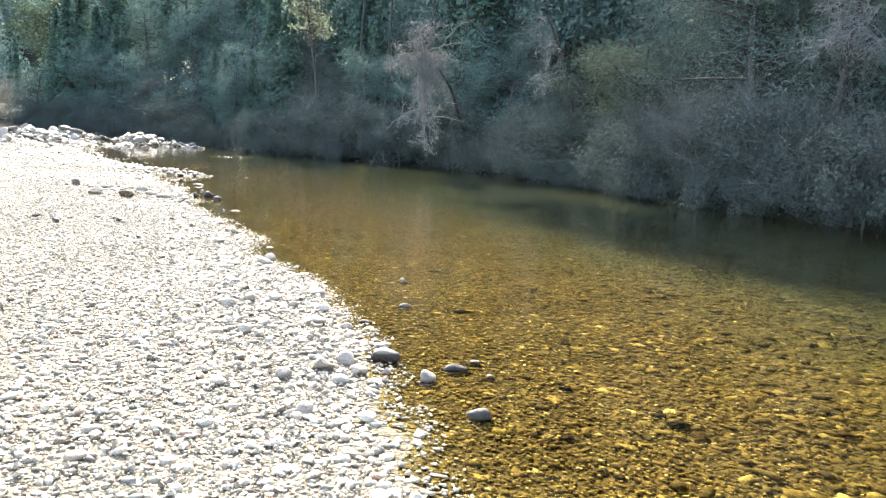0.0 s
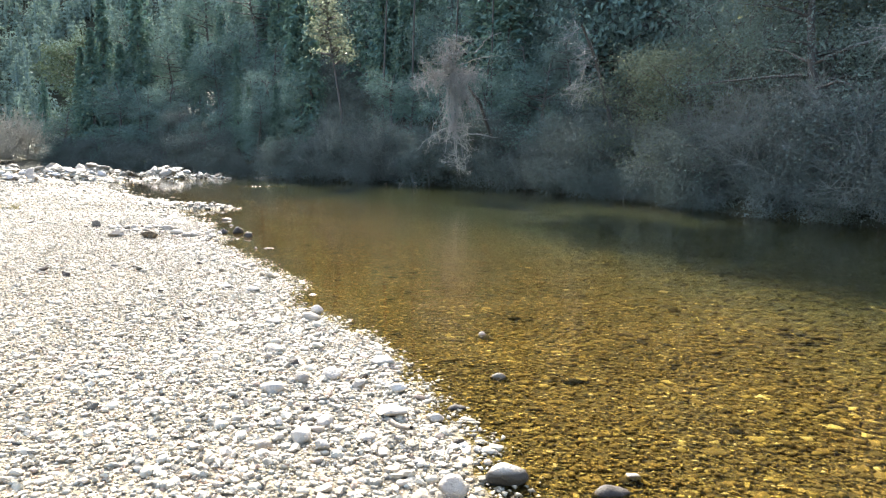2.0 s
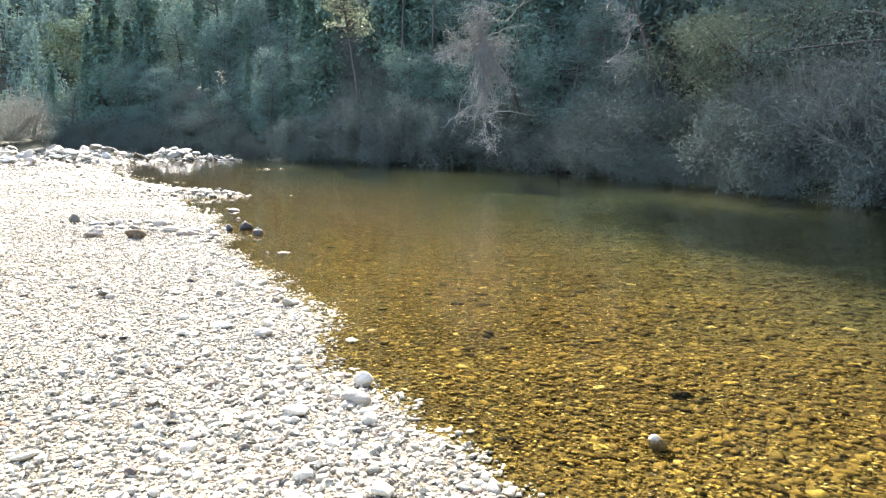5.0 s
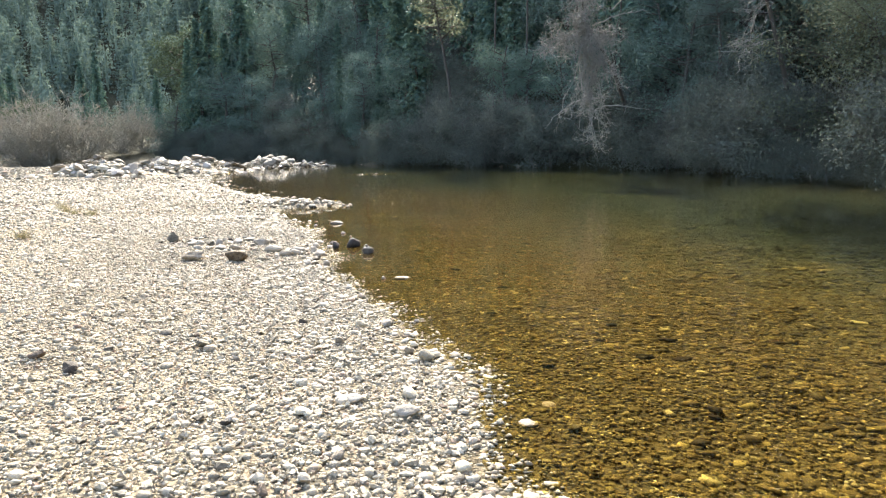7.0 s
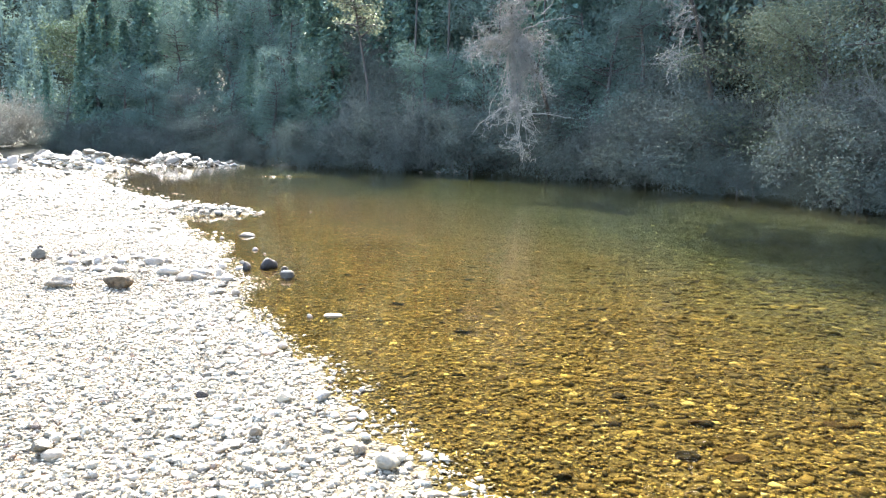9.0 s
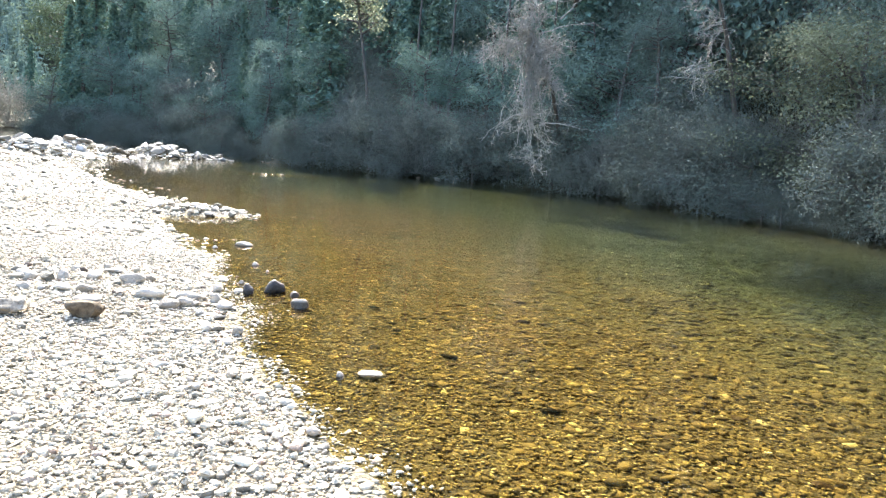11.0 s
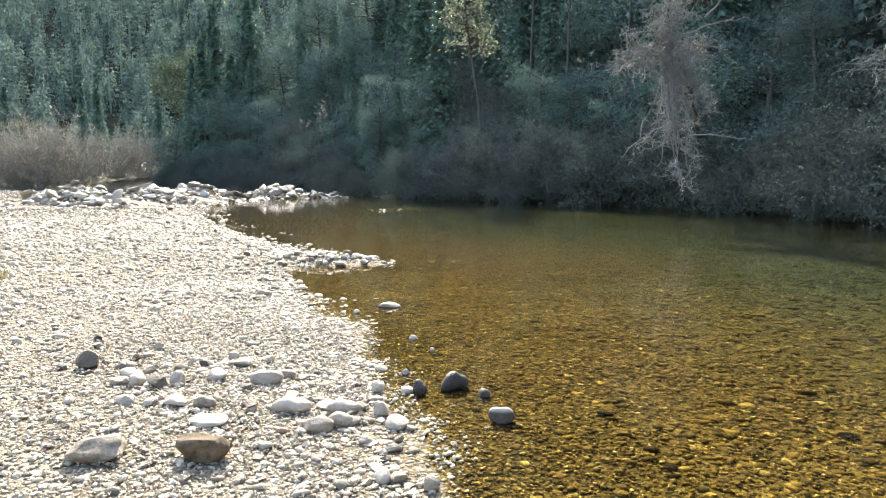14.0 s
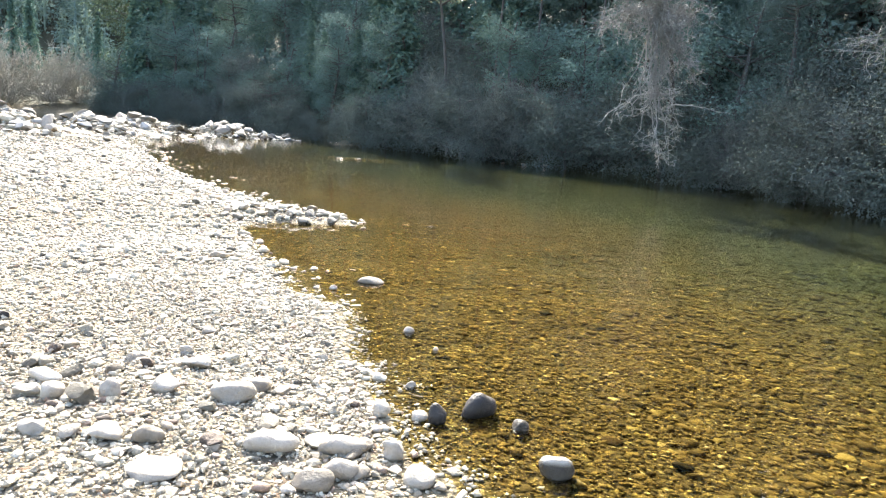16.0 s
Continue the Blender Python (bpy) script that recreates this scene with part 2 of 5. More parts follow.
M_BOULDER = stone_material("pale_boulders", "object", [(0.0, (0.22, 0.21, 0.185)), (1.0, (0.44, 0.42, 0.375))], 0.6)
M_TAN_ROCK = stone_material("tan_rock", "object", [(0.0, (0.13, 0.102, 0.068)), (1.0, (0.155, 0.122, 0.082))], 0.85, shine=0.15, coarse=True)
M_PALE_ROCK = stone_material("pale_rock", "object", [(0.0, (0.30, 0.265, 0.21)), (1.0, (0.34, 0.30, 0.24))], 0.85, shine=0.15, coarse=True)
M_WHITE = stone_material("white_stone", "object", [(0.0, (0.30, 0.262, 0.205)), (1.0, (0.46, 0.41, 0.33))])
# one dark band paints both the wet foot and the shaded lower half
M_WADING = stone_material("white_wading_stone", "object", [(0.0, (0.30, 0.262, 0.205)), (1.0, (0.46, 0.41, 0.33))], 0.5, wet_shade_line=(0.085, 0.06), wet_shade_tint=(0.13, 0.12, 0.10))
M_WADING_DARK = stone_material("dark_wading_stone", "object", [(0.0, (0.030, 0.027, 0.023)), (1.0, (0.045, 0.039, 0.033))], 0.55, wet_shade_line=(0.05, 0.02))
M_GREY = stone_material("grey_stone", "object", [(0.0, (0.165, 0.139, 0.103)), (1.0, (0.30, 0.257, 0.195))])
M_TAN = stone_material("tan_stone", "object", [(0.0, (0.11, 0.095, 0.066)), (1.0, (0.16, 0.138, 0.098))])
M_DARK = stone_material("dark_stone", "object", [(0.0, (0.040, 0.034, 0.027)), (1.0, (0.075, 0.061, 0.047))], 0.7, shine=0.2)
M_BROWN = stone_material("brown_stone", "object", [(0.0, (0.085, 0.062, 0.044)), (1.0, (0.14, 0.105, 0.075))])
# GREENS, DRABS and FIRS are lightened and blued: haze put into the leaves
GREENS = [(0.0, (0.108, 0.161, 0.146)), (0.4, (0.131, 0.192, 0.170)), (0.75, (0.154, 0.222, 0.190)), (1.0, (0.178, 0.250, 0.205))]
OLIVES = [(0.0, (0.067, 0.086, 0.053)), (0.5, (0.109, 0.138, 0.083)), (1.0, (0.147, 0.178, 0.105))]
DRABS = [(0.0, (0.128, 0.172, 0.156)), (0.5, (0.152, 0.200, 0.176)), (1.0, (0.180, 0.232, 0.196))]
FIRS = [(0.0, (0.080, 0.149, 0.136)), (0.5, (0.126, 0.206, 0.166)), (1.0, (0.179, 0.256, 0.179))]
M_LEAF = leaf_material("dark_leaves", GREENS)
M_DRAB = leaf_material("drab_leaves", DRABS, 0.75)
# darker than the trees: the wood's dim foot is put into this colour
M_THICKET = leaf_material("thicket_leaves", [(0.0, (0.088, 0.108, 0.098)), (0.5, (0.104, 0.124, 0.110)), (1.0, (0.122, 0.140, 0.120))], 0.75)
M_BRUSH = bark_material("brown_brush", (0.095, 0.105, 0.092), (0.165, 0.172, 0.150))
M_OLIVE_BUSH = leaf_material("olive_bush_leaves", [(0.0, (0.112, 0.135, 0.097)), (0.5, (0.135, 0.160, 0.114)), (1.0, (0.160, 0.184, 0.128))], 0.75, 0.25)
# paler, glossier leaves: sunlight on the gap trees is put into them
M_LIGHT = leaf_material("light_leaves", [(0.0, (0.12, 0.135, 0.09)), (1.0, (0.20, 0.22, 0.15))], 0.4, 0.5)
M_OLIVE = leaf_material("olive_leaves", OLIVES)
M_FIR = leaf_material("fir_needles", FIRS, 0.6, 0.15)
M_STRAW = bark_material("dry_straw", (0.26, 0.22, 0.10), (0.45, 0.38, 0.20))
M_STICK = bark_material("weathered_stick", (0.10, 0.08, 0.06), (0.24, 0.195, 0.145), 30.0)
# paler and bluer than fir_needles: distance haze put into the colour
M_HILL = leaf_material("hazy_hill_needles", [(0.0, (0.174, 0.230, 0.203)), (0.5, (0.213, 0.269, 0.220)), (1.0, (0.263, 0.314, 0.232))], 0.85, 0.2)
M_BARK = bark_material("grey_bark", (0.035, 0.032, 0.028), (0.095, 0.085, 0.072))
M_PALE = bark_material("pale_bark", (0.145, 0.145, 0.130), (0.285, 0.28, 0.25))
M_TWIG = bark_material("grey_twigs", (0.195, 0.183, 0.145), (0.33, 0.305, 0.24))


# ---- plan ----
NEAR = [(6, -60), (3, -20), (1.6, -4), (0.7, 1.0), (0.2, 2.2), (-0.1, 3.1), (-0.3, 4.1), (-0.6, 5.3), (-0.9, 6.4), (-1.4, 7.2), (-1.95, 8.2),
        (-2.55, 8.9), (-2.65, 10.0), (-3.1, 10.8), (-3.8, 11.9), (-4.4, 12.8), (-4.9, 13.6), (-5.4, 14.4), (-5.75, 15.4), (-6.2, 16.5), (-6.9, 18.0),
        (-7.7, 19.05), (-8.7, 20.4), (-9.6, 21.9), (-9.3, 22.7), (-8.3, 23.1), (-8.6, 23.6), (-10.6, 25.0), (-13.3, 27.9), (-16.3, 31.7), (-22.6, 40.7),
        (-27, 46), (-34, 50.5), (-44, 62), (-58, 71), (-80, 73), (-170, 64)]
RIFFLE = [(-28, 39.8, 0.85, 1.9), (-28, 46, 0.8, 2.3), (-28.5, 52, 0.9, 2.2), (-25.5, 56.5, 1.0, 2.5), (-21.6, 57.5, 0.4, 1.8), (-31, 49.5, 0.4, 2.5)]
CHANNEL = [(-31, 43.5), (-38, 45.5), (-60, 47.5), (-130, 44)]
FAR = [(90, -25), (40, -4), (20, 8), (14, 13), (10, 19), (7.5, 25), (5.5, 32), (3, 39), (-1, 45), (-7, 49), (-14, 54.5), (-21, 61), (-28, 67), (-38, 74),
       (-52, 84), (-66, 80), (-90, 76), (-170, 70)]


def side_distance(line, x, y):
    """Signed distance to a line of the plan: positive to the right of its direction (up and rightwards of a line that runs up and left)."""
    p = np.stack([x, y], -1)
    best = np.full(x.shape, 1e9)
    L = np.array(line, float)
    for a, b in zip(L[:-1], L[1:]):
        d = b - a
        u = np.clip(((p - a) @ d) / (d @ d), 0, 1)
        q = p - (a + u[..., None] * d)
        best = np.minimum(best, np.hypot(q[..., 0], q[..., 1]))
    ring = np.concatenate([L, [(-9000, L[-1][1]), (-9000, -9000), (L[0][0], -9000)]])
    inside = np.zeros(x.shape, bool)
    for (ax, ay), (bx, by) in zip(ring, np.roll(ring, -1, 0)):
        if ay != by:
            inside ^= ((ay > y) != (by > y)) & (x < (bx - ax) * (y - ay) / (by - ay) + ax)
    return np.where(inside, -best, best)


def waves(x, y, scale, seed):
    """Smooth pseudo-random relief from a few sines, -1 to 1."""
    r = np.random.default_rng(seed)
    out = np.zeros(np.shape(x))
    for k in range(7):
        a = r.uniform(0, 2 * np.pi)
        f = scale * r.uniform(0.6, 1.9)
        out += np.sin(f * (np.cos(a) * x + np.sin(a) * y) + r.uniform(0, 6.28))
    return out / 3.5


def height(x, y):
    x, y = np.asarray(x, float), np.asarray(y, float)
    s = side_distance(NEAR, x, y) + 0.13 * waves(x, y, 3.3, 3) + 0.08 * waves(x, y, 9.0, 4)
    f = side_distance(FAR, x, y)                       # positive behind the far bank's water line
    f = f + 0.5 * waves(x, y, 0.8, 5)
    up = np.where(s < 0, 0.055 * np.minimum(-s, 3) + 0.02 * np.clip(-s - 3, 0, 14), 0)
    up = up + np.where(s < 0, np.clip(-s, 0, 1) * 0.035 * waves(x, y, 1.4, 6), 0)
    bed = -np.where(s > 0, 0.05 * np.minimum(s, 0.5) + 0.045 * s + 0.0045 * s * s, 0)
    bed = np.maximum(bed, -0.95) + np.clip(s, 0, 1) * 0.03 * waves(x, y, 2.1, 8)
    shallow = np.clip(1.2 - np.hypot((x + 27) / 12, (y - 52) / 10), 0, 1)
    bed = bed * (1 - 0.6 * np.clip(shallow * 2, 0, 1))
    # shoal added to carry the stones that stand for glints
    mound = np.exp(-(((x + 13) / 3.2) ** 2 + ((y - 41.5) / 1.4) ** 2))
    bed = bed * (1 - mound) - 0.05 * mound
    h = np.where(s < 0, up, bed)
    for cx, cy, big, rad in RIFFLE:
        h = h + big * np.exp(-(((x - cx) / rad) ** 2 + ((y - cy) / 1.5) ** 2))
    spit = np.exp(-(((x + 9.3) / 1.0) ** 2 + ((y - 23.1) / 0.45) ** 2))
    h = h + 0.10 * spit - 0.75 * np.exp(-(side_distance(CHANNEL, x, y) / 3.2) ** 2) * (x < -30)
    far_left = np.clip((-48 - x) / 16, 0, 1)
    slope = np.clip(f + 1.5, 0, 4) * 0.45 - 0.7 + np.clip(f - 2.5, 0, 25) * (0.42 - 0.32 * far_left) + np.clip(f - 27, 0, 300) * 0.42 * (1 - far_left) + np.clip(f - 60, 0, 220) * 0.62 * far_left
    up_sun, aside = -0.259 * x + 0.966 * y, 0.966 * x + 0.259 * y          # unseen steep slope towards the sun, added to keep bright sky off the water
    slope = np.where(up_sun > 95, np.maximum(slope, np.clip(up_sun - 95, 0, 255) * 0.8 * np.clip((aside + 22) / 20, 0, 1) * np.clip((220 - aside) / 60, 0, 1)), slope)
    slope = slope + np.clip(f, 0, 6) * 0.12 * waves(x, y, 0.9, 9)
    return np.where(f > -1.5, np.maximum(h, slope), h)


def mesh_object(name, verts, faces, mat, parent=None, smooth=True):
    me = bpy.data.meshes.new(name)
    verts, faces = np.asarray(verts, np.float32), np.asarray(faces, np.int32)
    n = faces.shape[1]
    me.vertices.add(len(verts))
    me.vertices.foreach_set("co", verts.ravel())
    me.loops.add(faces.size)
    me.loops.foreach_set("vertex_index", faces.ravel())
    me.polygons.add(len(faces))
    me.polygons.foreach_set("loop_start", np.arange(0, faces.size, n, dtype=np.int32))
    me.polygons.foreach_set("use_smooth", np.full(len(faces), smooth))
    me.update(calc_edges=True)
    me.materials.append(mat)
    ob = new(name, me)
    if parent is not None:
        ob.parent = parent
    return ob


# ---- ground ----
def axis(lo, a, b, hi, fine, grow=1.16):
    core = list(np.arange(a, b, fine))
    right, left, d = [core[-1]], [core[0]], fine
    while right[-1] < hi:
        d = min(d * grow, 60)
        right.append(right[-1] + d)
    d = fine
    while left[-1] > lo:
        d = min(d * grow, 60)
        left.append(left[-1] - d)
    return np.array(left[:0:-1] + core + right[1:])


gx, gy = axis(-1500, -13, 5, 1500, 0.11), axis(-900, 1, 27, 2200, 0.13)
GX, GY = np.meshgrid(gx, gy)
GZ = height(GX, GY)
nx, ny = len(gx), len(gy)
idx = np.arange(nx * ny).reshape(ny, nx)
quads = np.stack([idx[:-1, :-1], idx[:-1, 1:], idx[1:, 1:], idx[1:, :-1]], -1).reshape(-1, 4)
ground = mesh_object("ground", np.stack([GX, GY, GZ], -1).reshape(-1, 3), quads, M_GROUND)
bank = np.clip((side_distance(FAR, GX, GY) + np.where(GX < -25, 0.8, 3.2)) / 1.5, 0, 1).ravel()
at = ground.data.attributes.new("bank", "FLOAT", "POINT")
at.data.foreach_set("value", bank.astype(np.float32))
tagged(ground, "pale gravel bar, golden river bed and dark wooded bank", "ground", kind="structure")

water = mesh_object("water", [(-400, -300, 0), (300, -300, 0), (300, 200, 0), (-400, 200, 0)], [(0, 1, 2, 3)], M_WATER)
water.visible_shadow = False
tagged(water, "clear shallow amber river water with small ripples", "water", kind="structure")


# ---- stones ----
def ico(level):
    bm = bmesh.new()
    bmesh.ops.create_icosphere(bm, subdivisions=level, radius=1.0)
    v = np.array([v.co[:] for v in bm.verts])
    f = np.array([[w.index for w in p.verts] for p in bm.faces])
    bm.free()
    return v, f


ICO = {1: ico(1), 2: ico(2), 3: ico(3), 4: ico(4)}


CHIP_V = np.array([(1, 0, 0.1), (-1, 0, -0.1), (0.1, 1, 0), (-0.1, -1, 0), (0.25, 0.1, 1), (-0.2, 0, -1)], float)
CHIP_F = np.array([(0, 2, 4), (2, 1, 4), (1, 3, 4), (3, 0, 4), (2, 0, 5), (1, 2, 5), (3, 1, 5), (0, 3, 5)])
CUBE_V = np.array([(-1, -1, -1), (1, -1, -1), (1, 1, -1), (-1, 1, -1), (-0.7, -0.75, 1), (0.75, -0.65, 1), (0.65, 0.75, 1), (-0.75, 0.65, 1)], float) * 0.72
CUBE_F = np.array([(0, 2, 1), (0, 3, 2), (4, 5, 6), (4, 6, 7), (0, 1, 5), (0, 5, 4), (1, 2, 6), (1, 6, 5), (2, 3, 7), (2, 7, 6), (3, 0, 4), (3, 4, 7)])


def pebble_field(name, x, y, size, mat, sink=0.3, lift=0.0, seed=1, flat=(0.35, 0.72), base_shape=None, jag=0.28):
    """Many small stones as one joined mesh: squashed, jittered and turned, lying on the ground."""
    r = np.random.default_rng(seed)
    v0, f0 = base_shape or ICO[1]
    n, k = len(x), len(v0)
    V = np.repeat(v0[None], n, 0) * (1 + r.uniform(-jag, jag, (n, k, 1))) + r.uniform(-0.12, 0.12, (n, k, 3))
    sc = np.stack([size, size * r.uniform(0.55, 0.9, n), size * r.uniform(*flat, n)], -1) * 0.5
    V = V * sc[:, None, :]
    tx, a = r.normal(0, 0.36, n), r.uniform(0, 6.283, n)
    c, s = np.cos(tx)[:, None], np.sin(tx)[:, None]
    Y, Z = V[..., 1] * c - V[..., 2] * s, V[..., 1] * s + V[..., 2] * c
    c, s = np.cos(a)[:, None], np.sin(a)[:, None]
    X, Y = V[..., 0] * c - Y * s, V[..., 0] * s + Y * c
    base = height(x, y) + sc[:, 2] * (1 - 2 * sink) + lift
    P = np.stack([X + x[:, None], Y + y[:, None], Z + base[:, None]], -1).reshape(-1, 3)
    F = (f0[None] + (np.arange(n) * k)[:, None, None]).reshape(-1, 3)
    return mesh_object(name, P, F, mat, smooth=base_shape is None)


LINE = [(0.2, 0.5), (-1.2, 5.0), (-3.5, 10.0), (-6.3, 15.5), (-9.0, 22.0)]


def scatter(n, seed, x0, x1, y0, y1, keep):
    r = np.random.default_rng(seed)
    x, y = r.uniform(x0, x1, n), r.uniform(y0, y1, n)
    k = keep(x, y, r)
    return x[k], y[k]


def strip(reach):
    def keep(x, y, r):
        d = np.abs(side_distance(LINE, x, y))
        s = side_distance(NEAR, x, y)
        ok = (height(x, y) > 0.008) & (s < 0.8)
        return ok & (r.uniform(size=len(x)) < np.clip(1.25 - d / reach, 0.06, 1)) & (d < reach * 1.3)
    return keep


def lognorm(n, med, sig, lo, hi, seed):
    return np.clip(np.random.default_rng(seed).lognormal(np.log(med), sig, n), lo, hi)


def carpet(x0, x1, y0, y1, step, seed, keep_reach, floor_p, wanted):
    """A jittered grid of places, thinned away from the walk; returns them with a size factor that grows as they thin."""
    r = np.random.default_rng(seed)
    X, Y = np.meshgrid(np.arange(x0, x1, step), np.arange(y0, y1, step))
    x, y = X.ravel() + r.uniform(-0.6, 0.6, X.size) * step, Y.ravel() + r.uniform(-0.6, 0.6, X.size) * step
    k = wanted(side_distance(NEAR, x, y), height(x, y))
    x, y = x[k], y[k]
    d = np.abs(side_distance(LINE, x, y))
    p = np.clip((keep_reach / np.maximum(d, 0.01)) ** 2, floor_p, 1)
    k = r.uniform(size=len(x)) < p
    return x[k], y[k], np.minimum(p[k] ** -0.32, 2.1)


x, y, grow = carpet(-11.5, 1.2, 1.8, 20.5, 0.032, 11, 2.4, 0.08, lambda s, h: (h > 0.004) & (s < 0.8))
size = lognorm(len(x), 0.028, 0.5, 0.013, 0.085, 12) * grow * np.clip(1.12 + 0.1 * side_distance(NEAR, x, y), 0.88, 1.15)
big = (size > 0.042) & (np.abs(side_distance(LINE, x, y)) < 3.6)
gravel = pebble_field("gravel", x[~big], y[~big], size[~big], M_PEBBLE, seed=13, base_shape=(CUBE_V, CUBE_F), flat=(0.2, 0.56), jag=0.32)
gravel.data.polygons.foreach_set("use_smooth", np.full(len(gravel.data.polygons), True))
tagged(gravel, "tightly packed sunlit river gravel on the bar", "gravel", kind="stuff")
gravel = pebble_field("gravel", x[big], y[big], size[big], M_PEBBLE, seed=14, base_shape=ICO[1], flat=(0.22, 0.56), jag=0.27)
gravel.data.polygons.foreach_set("use_smooth", np.repeat(RNG.uniform(size=big.sum()) < 0.45, len(ICO[1][1])))
tagged(gravel, "angular pale stones of the gravel bar", "gravel", kind="stuff")
x, y = scatter(85000, 29, -9, 1.2, 1.8, 18, strip(3.2))
gravel = pebble_field("gravel", x, y, lognorm(len(x), 0.023, 0.4, 0.012, 0.05, 24), M_PEBBLE, seed=25, base_shape=(CHIP_V, CHIP_F), flat=(0.5, 0.9), lift=0.008)
tagged(gravel, "fine pale stone chips among the gravel of the bar", "gravel", kind="stuff")
x, y = scatter(1000, 26, -14, 2, 1.5, 21, strip(4.5))
gravel = pebble_field("gravel", x, y, lognorm(len(x), 0.065, 0.35, 0.04, 0.14, 27), M_PEBBLE, seed=28, sink=0.3, flat=(0.25, 0.55), base_shape=ICO[2], jag=0.09)
gravel.data.polygons.foreach_set("use_smooth", np.full(len(gravel.data.polygons), True))
tagged(gravel, "rounded pale pebbles scattered over the gravel bar", "gravel", kind="stuff")
x, y = scatter(190000, 14, -34, -6, 15, 48, lambda x, y, r: (side_distance(NEAR, x, y) < 0.1) & (r.uniform(size=len(x)) < np.clip(1.35 - np.hypot(x + 9, y - 21) / 18, 0.12, 1) * np.clip((np.hypot(x + 5.2, y - 12) - 5) / 4, 0, 1)))
gravel_b = pebble_field("gravel", x, y, lognorm(len(x), 0.05, 0.4, 0.03, 0.14, 15) * np.clip(0.5 + 0.06 * np.hypot(x + 5, y - 12), 0.8, 1.8), M_PEBBLE, seed=16, base_shape=(CUBE_V, CUBE_F), flat=(0.25, 0.6), jag=0.32)
gravel_b.data.polygons.foreach_set("use_smooth", np.full(len(gravel_b.data.polygons), True))
tagged(gravel_b, "coarser pale gravel further along the bar", "gravel", kind="stuff")
x, y, grow = carpet(-10.5, 6.5, 1.8, 24, 0.047, 17, 3.3, 0.08, lambda s, h: (h < 0.006) & (s > -0.8))
grow = grow * np.clip(0.78 + 0.12 * side_distance(NEAR, x, y), 0.78, 1.0)     # finer towards the shore
bed_gravel = pebble_field("river_bed_gravel", x, y, lognorm(len(x), 0.050, 0.55, 0.02, 0.17, 18) * grow, M_BED, seed=19, sink=0.45, base_shape=(CUBE_V, CUBE_F), flat=(0.10, 0.32), jag=0.3)
bed_gravel.data.polygons.foreach_set("use_smooth", np.full(len(bed_gravel.data.polygons), True))
tagged(bed_gravel, "golden brown algae-covered pebbles under the water", "gravel", kind="stuff")
x, y = scatter(150000, 53, -7.5, 2.5, 2.2, 18, lambda x, y, r: (height(x, y) < 0.0) & (r.uniform(size=len(x)) < np.clip(1.0 - side_distance(NEAR, x, y) / 4.5, 0, 0.85)) & (np.abs(side_distance(LINE, x, y)) < 4.0))
bed_chips = pebble_field("river_bed_gravel", x, y, lognorm(len(x), 0.030, 0.35, 0.016, 0.06, 54), M_BED_PALE, seed=55, sink=0.15, base_shape=(CHIP_V, CHIP_F), flat=(0.3, 0.6), lift=0.006)
bed_chips.data.polygons.foreach_set("use_smooth", np.full(len(bed_chips.data.polygons), True))
tagged(bed_chips, "small tan pebbles in the shallows", "gravel", kind="stuff")
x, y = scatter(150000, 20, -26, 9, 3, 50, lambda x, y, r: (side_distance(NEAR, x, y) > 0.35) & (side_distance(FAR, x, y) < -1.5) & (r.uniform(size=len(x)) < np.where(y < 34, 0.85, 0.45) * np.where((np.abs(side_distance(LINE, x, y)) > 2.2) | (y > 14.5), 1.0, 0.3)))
bed_b = pebble_field("river_bed_gravel", x, y, lognorm(len(x), 0.072, 0.4, 0.04, 0.17, 21) * np.clip(0.75 + 0.05 * np.abs(side_distance(LINE, x, y)), 0.8, 1.7), M_BED_DIM, seed=22, sink=0.25, flat=(0.22, 0.5), base_shape=(CUBE_V, CUBE_F), jag=0.3)
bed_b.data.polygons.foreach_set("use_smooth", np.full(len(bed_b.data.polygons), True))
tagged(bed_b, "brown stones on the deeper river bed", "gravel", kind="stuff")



def stone_meshes(count, level, seed, cuts=9, lo=0.5, hi=0.8, crease=24, rough=0.026):
    out = []
    r = np.random.default_rng(seed)
    v0, f0 = ICO[level]
    for i in range(count):
        v = v0.copy()
        for k in range(cuts):                               # a few broad facets, then soft lumps
            d = r.normal(size=3)
            d /= np.linalg.norm(d)
            cut = r.uniform(lo, hi)
            over = np.clip(v @ d - cut, 0, None)
            v -= over[:, None] * d * 0.85
        for k in range(4):
            d = r.normal(size=3) * 2.2
            v *= (1 + 0.075 * np.sin(v @ d + r.uniform(0, 6)))[:, None]
        v *= (1 + r.uniform(-rough, rough, (len(v), 1)))
        me = bpy.data.meshes.new("stone")
        me.from_pydata(v.tolist(), [], f0.tolist())
        me.polygons.foreach_set("use_smooth", np.full(len(f0), True))
        me.update()
        me.set_sharp_from_angle(angle=radians(crease))
        out.append(me)
    return out


